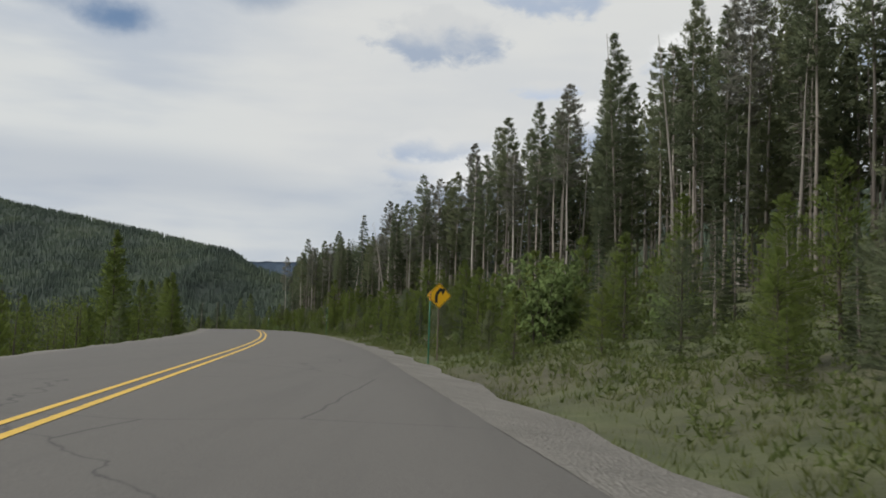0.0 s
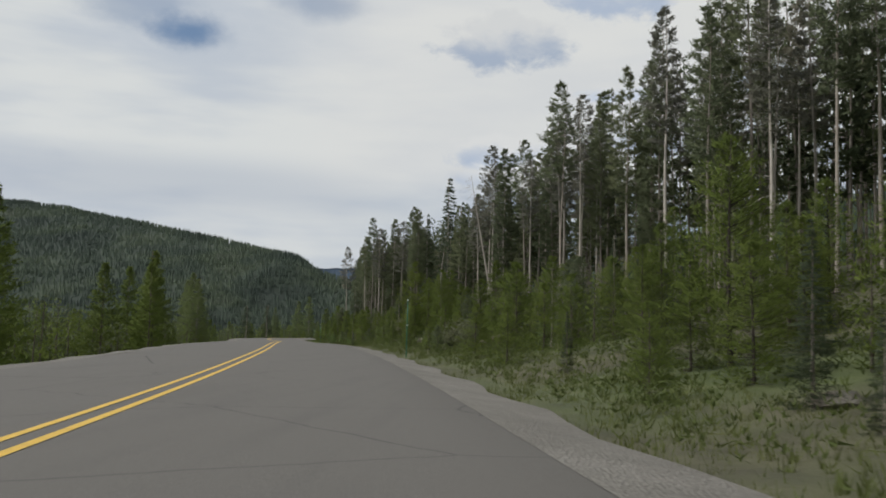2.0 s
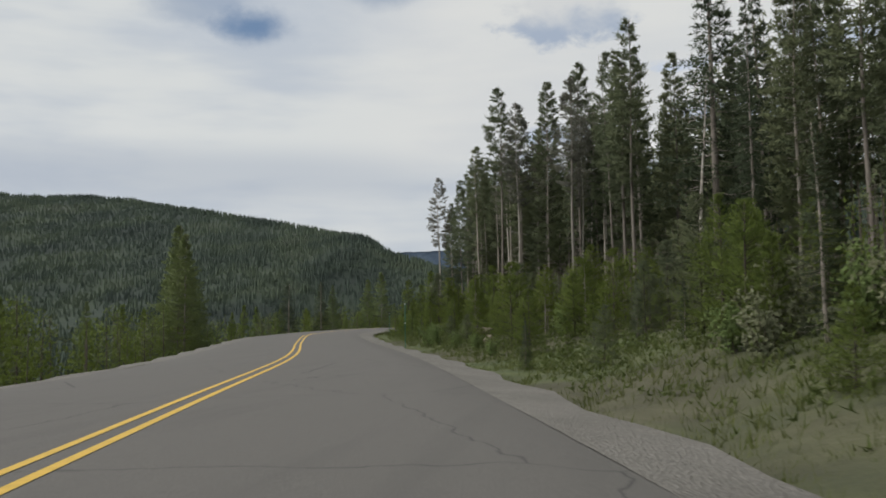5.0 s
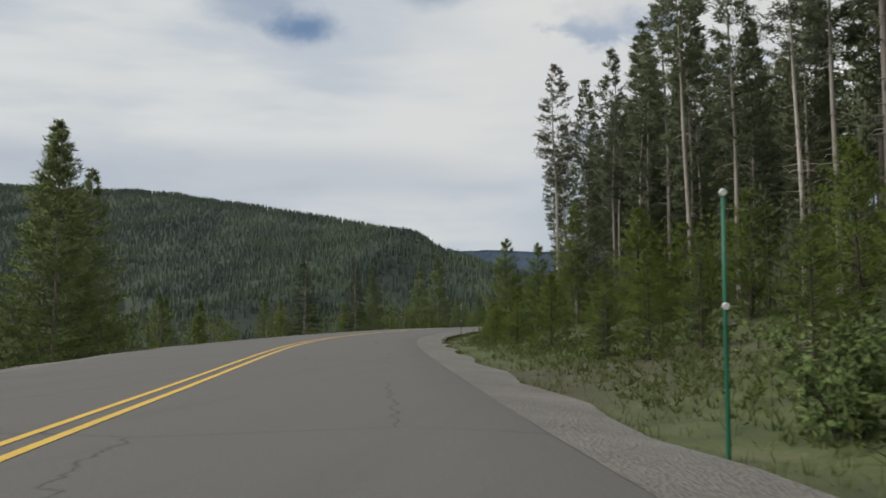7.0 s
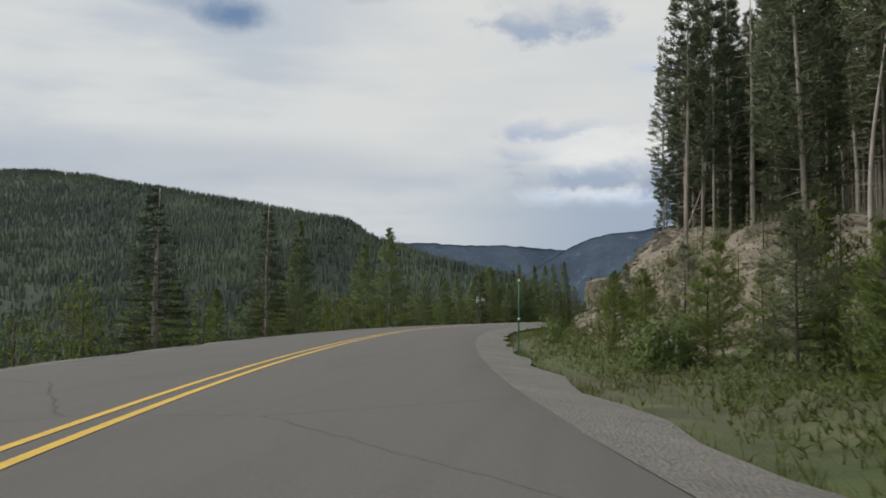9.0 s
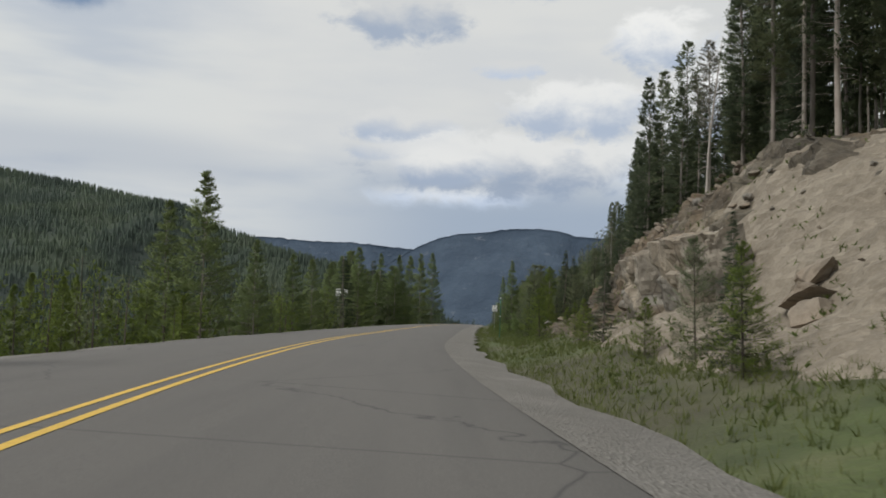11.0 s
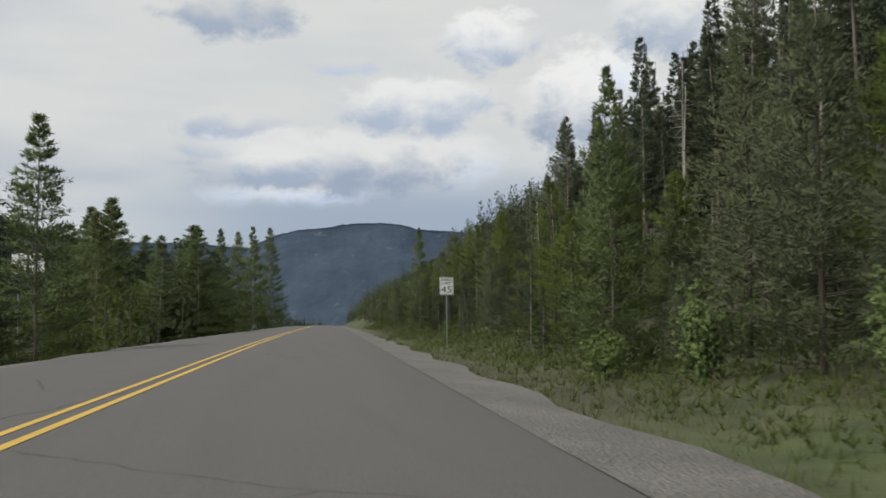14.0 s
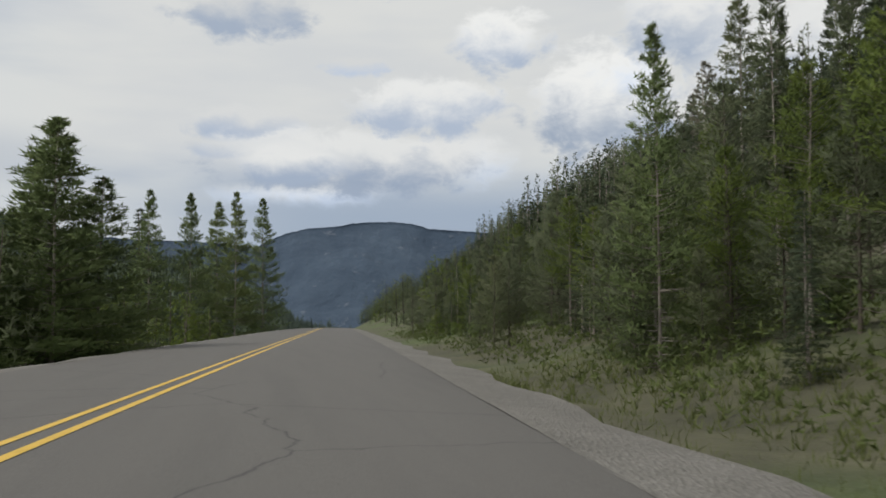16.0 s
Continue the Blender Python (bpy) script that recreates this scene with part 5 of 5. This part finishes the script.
# the upright grey slab at the head of the cut
def slab_rock(x, y, w, d, h, turn, seed, label):
    bm = bmesh.new()
    bmesh.ops.create_cube(bm, size=1)
    bmesh.ops.subdivide_edges(bm, edges=bm.edges, cuts=34, use_grid_fill=True)
    for v in bm.verts:
        p = Vector((v.co.x * w, v.co.y * d, v.co.z * h))
        q = p / 1.6 + Vector((seed, 0, 0))
        n = 0.5 * noise.fractal(q, 0.8, 2.1, 6) + 0.3 * (noise.cell(p / 1.5 + Vector((0.5 * noise.noise(p), 0.5 * noise.noise(p + Vector((3, 3, 3))), seed))) - 0.5)
        dirn = Vector((v.co.x * 0.9, v.co.y, v.co.z * 0.5)).normalized()
        v.co = p + dirn * n * 0.55
        v.co.x *= 1 - 0.25 * (p.z / h + 0.5)
    ob = new("rock_slab", bm_mesh("rock_slab", bm, GREYROCK))
    z = float(ground_height([(x, y)])[0])
    ob.matrix_basis = Matrix.Translation((x, y, z - 0.55 * h + 2.5)) @ Matrix.Rotation(turn, 4, "Z") @ Matrix.Rotation(radians(-14), 4, "X")
    return tagged(ob, label, "rock slab", "rock slabs")


for s, r, w, d, h, tn, seed in ((293.8, 10.4, 4.6, 2.4, 5.0, 1.5, 1.0), (289.5, 10.6, 3.6, 2.2, 5.0, 1.6, 3.0)):
    x, y = place(s, r)
    slab_rock(x, y, w, d, h, tn, seed, "tall pale grey cracked rock face in the road cut")


# fallen trunks on the brow
def log(x0, y0, x1, y1, r, label="fallen bleached pine trunk lying on the bank"):
    z0, z1 = ground_height([(x0, y0), (x1, y1)])
    pts = [(x0 + (x1 - x0) * u, y0 + (y1 - y0) * u, z0 + (z1 - z0) * u + r + 0.35 + 0.04 * math.sin(9 * u)) for u in np.linspace(0, 1, 7)]
    v, f = tube(pts, np.linspace(r, r * 0.5, 7), 8)
    tw = []
    for k in range(7):
        p = np.array(pts[1 + k % 5])
        q = p + RNG.normal(size=3) * 0.35 + (0, 0, 0.2)
        tw.append((lambda a: (a[0], a[1][:-1]))(tube([p, (p + q) / 2, q], [0.025, 0.018, 0.006], 4)))
    v, f = join_arrays([(v, f), *tw])
    tagged(new("log", mesh_from("log", v, f, DEADWOOD, True)), label, "log", "fallen logs")


log(-34.9, 316.6, -38.5, 322.5, 0.14)
log(-33.5, 318.5, -36.5, 326.0, 0.12)
log(-41.0, 268.5, -42.8, 273.5, 0.16)
log(-42.5, 270.5, -44.6, 271.5, 0.1)
log(-39.0, 262.0, -43.5, 260.5, 0.13)


# ---- shrubs and grass ----
def shrub_kind(seed, mat=LEAVES, label="light green leafy willow shrub by the ditch"):
    rng = np.random.default_rng(seed)
    stems, leaves = [], []
    for _ in range(9):
        a, l = rng.uniform(0, 6.28), rng.uniform(0.8, 1.7)
        out = rng.uniform(0.15, 0.6)
        pts = [np.array([0.1 * math.cos(a), 0.1 * math.sin(a), -0.1])]
        for k in range(1, 5):
            u = k / 4
            pts.append(np.array([math.cos(a) * out * l * u, math.sin(a) * out * l * u, l * u * (1 - 0.12 * u)]))
        stems.append(tube(pts, [0.013, 0.011, 0.008, 0.005, 0.003], 4))
        for p in pts[1:]:
            for _ in range(12):
                leaves.append(blades(p + rng.normal(size=3) * 0.16, (0.3 * math.cos(a), 0.3 * math.sin(a), 0.4), 11, 0.085, 0.02, 0.9, rng))
    v = np.concatenate(leaves)
    t = thing("willow_shrub", label, "shrub", None, "roadside shrubs")
    for v1, f1 in stems:
        part("stem", mesh_from("stem", v1, f1, YOUNGBARK), t)
    leaf = mesh_from("shrub foliage", v, tris(v), mat)
    give_outward(leaf, outward(v, 1.6, 2.0))
    part("foliage", leaf, t)
    t["high"] = 1.6
    return t


KINDS["shrub"] = [shrub_kind(400 + i) for i in range(3)]
plant("shrub", 4.5, 34.8, height=3.6, sink=0)
plant("shrub", 5.6, 36.5, height=3.0, sink=0)
KINDS["pale"] = [shrub_kind(410, PALELEAVES, "pale silvery willow shrub among the young pines")]
for s, r, h in ((97, 7.6, 1.5), (99, 8.2, 1.8), (101.5, 8.0, 1.6), (100, 7.2, 1.2), (131, 8.0, 1.7), (134, 8.6, 1.5), (137, 7.4, 1.3), (139, 8.8, 1.8)):
    x, y = place(s, r)
    plant("pale", x, y, height=h, sink=0.02)
for _ in range(50):
    s = RNG.uniform(-15, 450)
    if 258 < s < 338:
        continue
    x, y = place(s, RNG.uniform(5.6, 11))
    plant("shrub", x, y, height=RNG.uniform(0.7, 1.8), sink=0.02)
for _ in range(30):
    s = RNG.uniform(-15, 450)
    x, y = place(s, -RNG.uniform(10.5, 18))
    plant("shrub", x, y, height=RNG.uniform(0.7, 1.8), sink=0.02)


def build_grass():
    rng = np.random.default_rng(21)
    vs = []
    xs = []
    for _ in range(40000):
        s = rng.uniform(-20, 400)
        side = rng.random() < 0.6
        r = rng.uniform(3.3, 8.5) if side else -rng.uniform(8.6, 13)
        xs.append(place(s, r))
    g = ground_height(xs)
    for (x, y), z in zip(xs, g):
        vs.append(blades((x, y, z - 0.03), (0, 0, 1), 5, 0.27, 0.012, 0.5, rng))
    v = np.concatenate(vs)
    k = needle_mat("dry verge grass", (0.06, 0.085, 0.025), (0.115, 0.14, 0.045), (0.20, 0.20, 0.09), through=0.3, soft=0)
    tagged(new("verge_grass", mesh_from("verge_grass", v, tris(v), k)), "tufts of green and straw-coloured grass on the verges", "grass", kind="stuff")


build_grass()


def build_undergrowth():
    rng = np.random.default_rng(33)
    spots = []
    for _ in range(9000):
        s = rng.uniform(-20, 460)
        if 262 < s < 330 and rng.random() < 0.75:
            continue
        spots.append(place(s, rng.uniform(5.0, 18) if rng.random() < 0.8 else -rng.uniform(9.5, 16)))
    g = ground_height(spots)
    vs = []
    for (x, y), z in zip(spots, g):
        size = rng.uniform(0.35, 1.15)
        for _ in range(8):
            p = np.array([x, y, z]) + size * np.abs(rng.normal(size=3)) * (0, 0, 0.4) + size * rng.normal(size=3) * (0.45, 0.45, 0.05)
            vs.append(blades(p, (0, 0, 0.8), 5, 0.15, 0.02, 0.8, rng))
    v = np.concatenate(vs)
    k = needle_mat("low undergrowth leaves", (0.045, 0.065, 0.02), (0.10, 0.13, 0.04), (0.19, 0.215, 0.08), through=0.3, soft=0)
    tagged(new("undergrowth", mesh_from("undergrowth", v, tris(v), k)), "low green brush and seedlings under the young pines", "undergrowth", kind="stuff")


build_undergrowth()
for kinds in KINDS.values():
    for t in kinds:
        if t.name not in USED:
            for o in (*t.children_recursive, t):
                bpy.data.objects.remove(o)
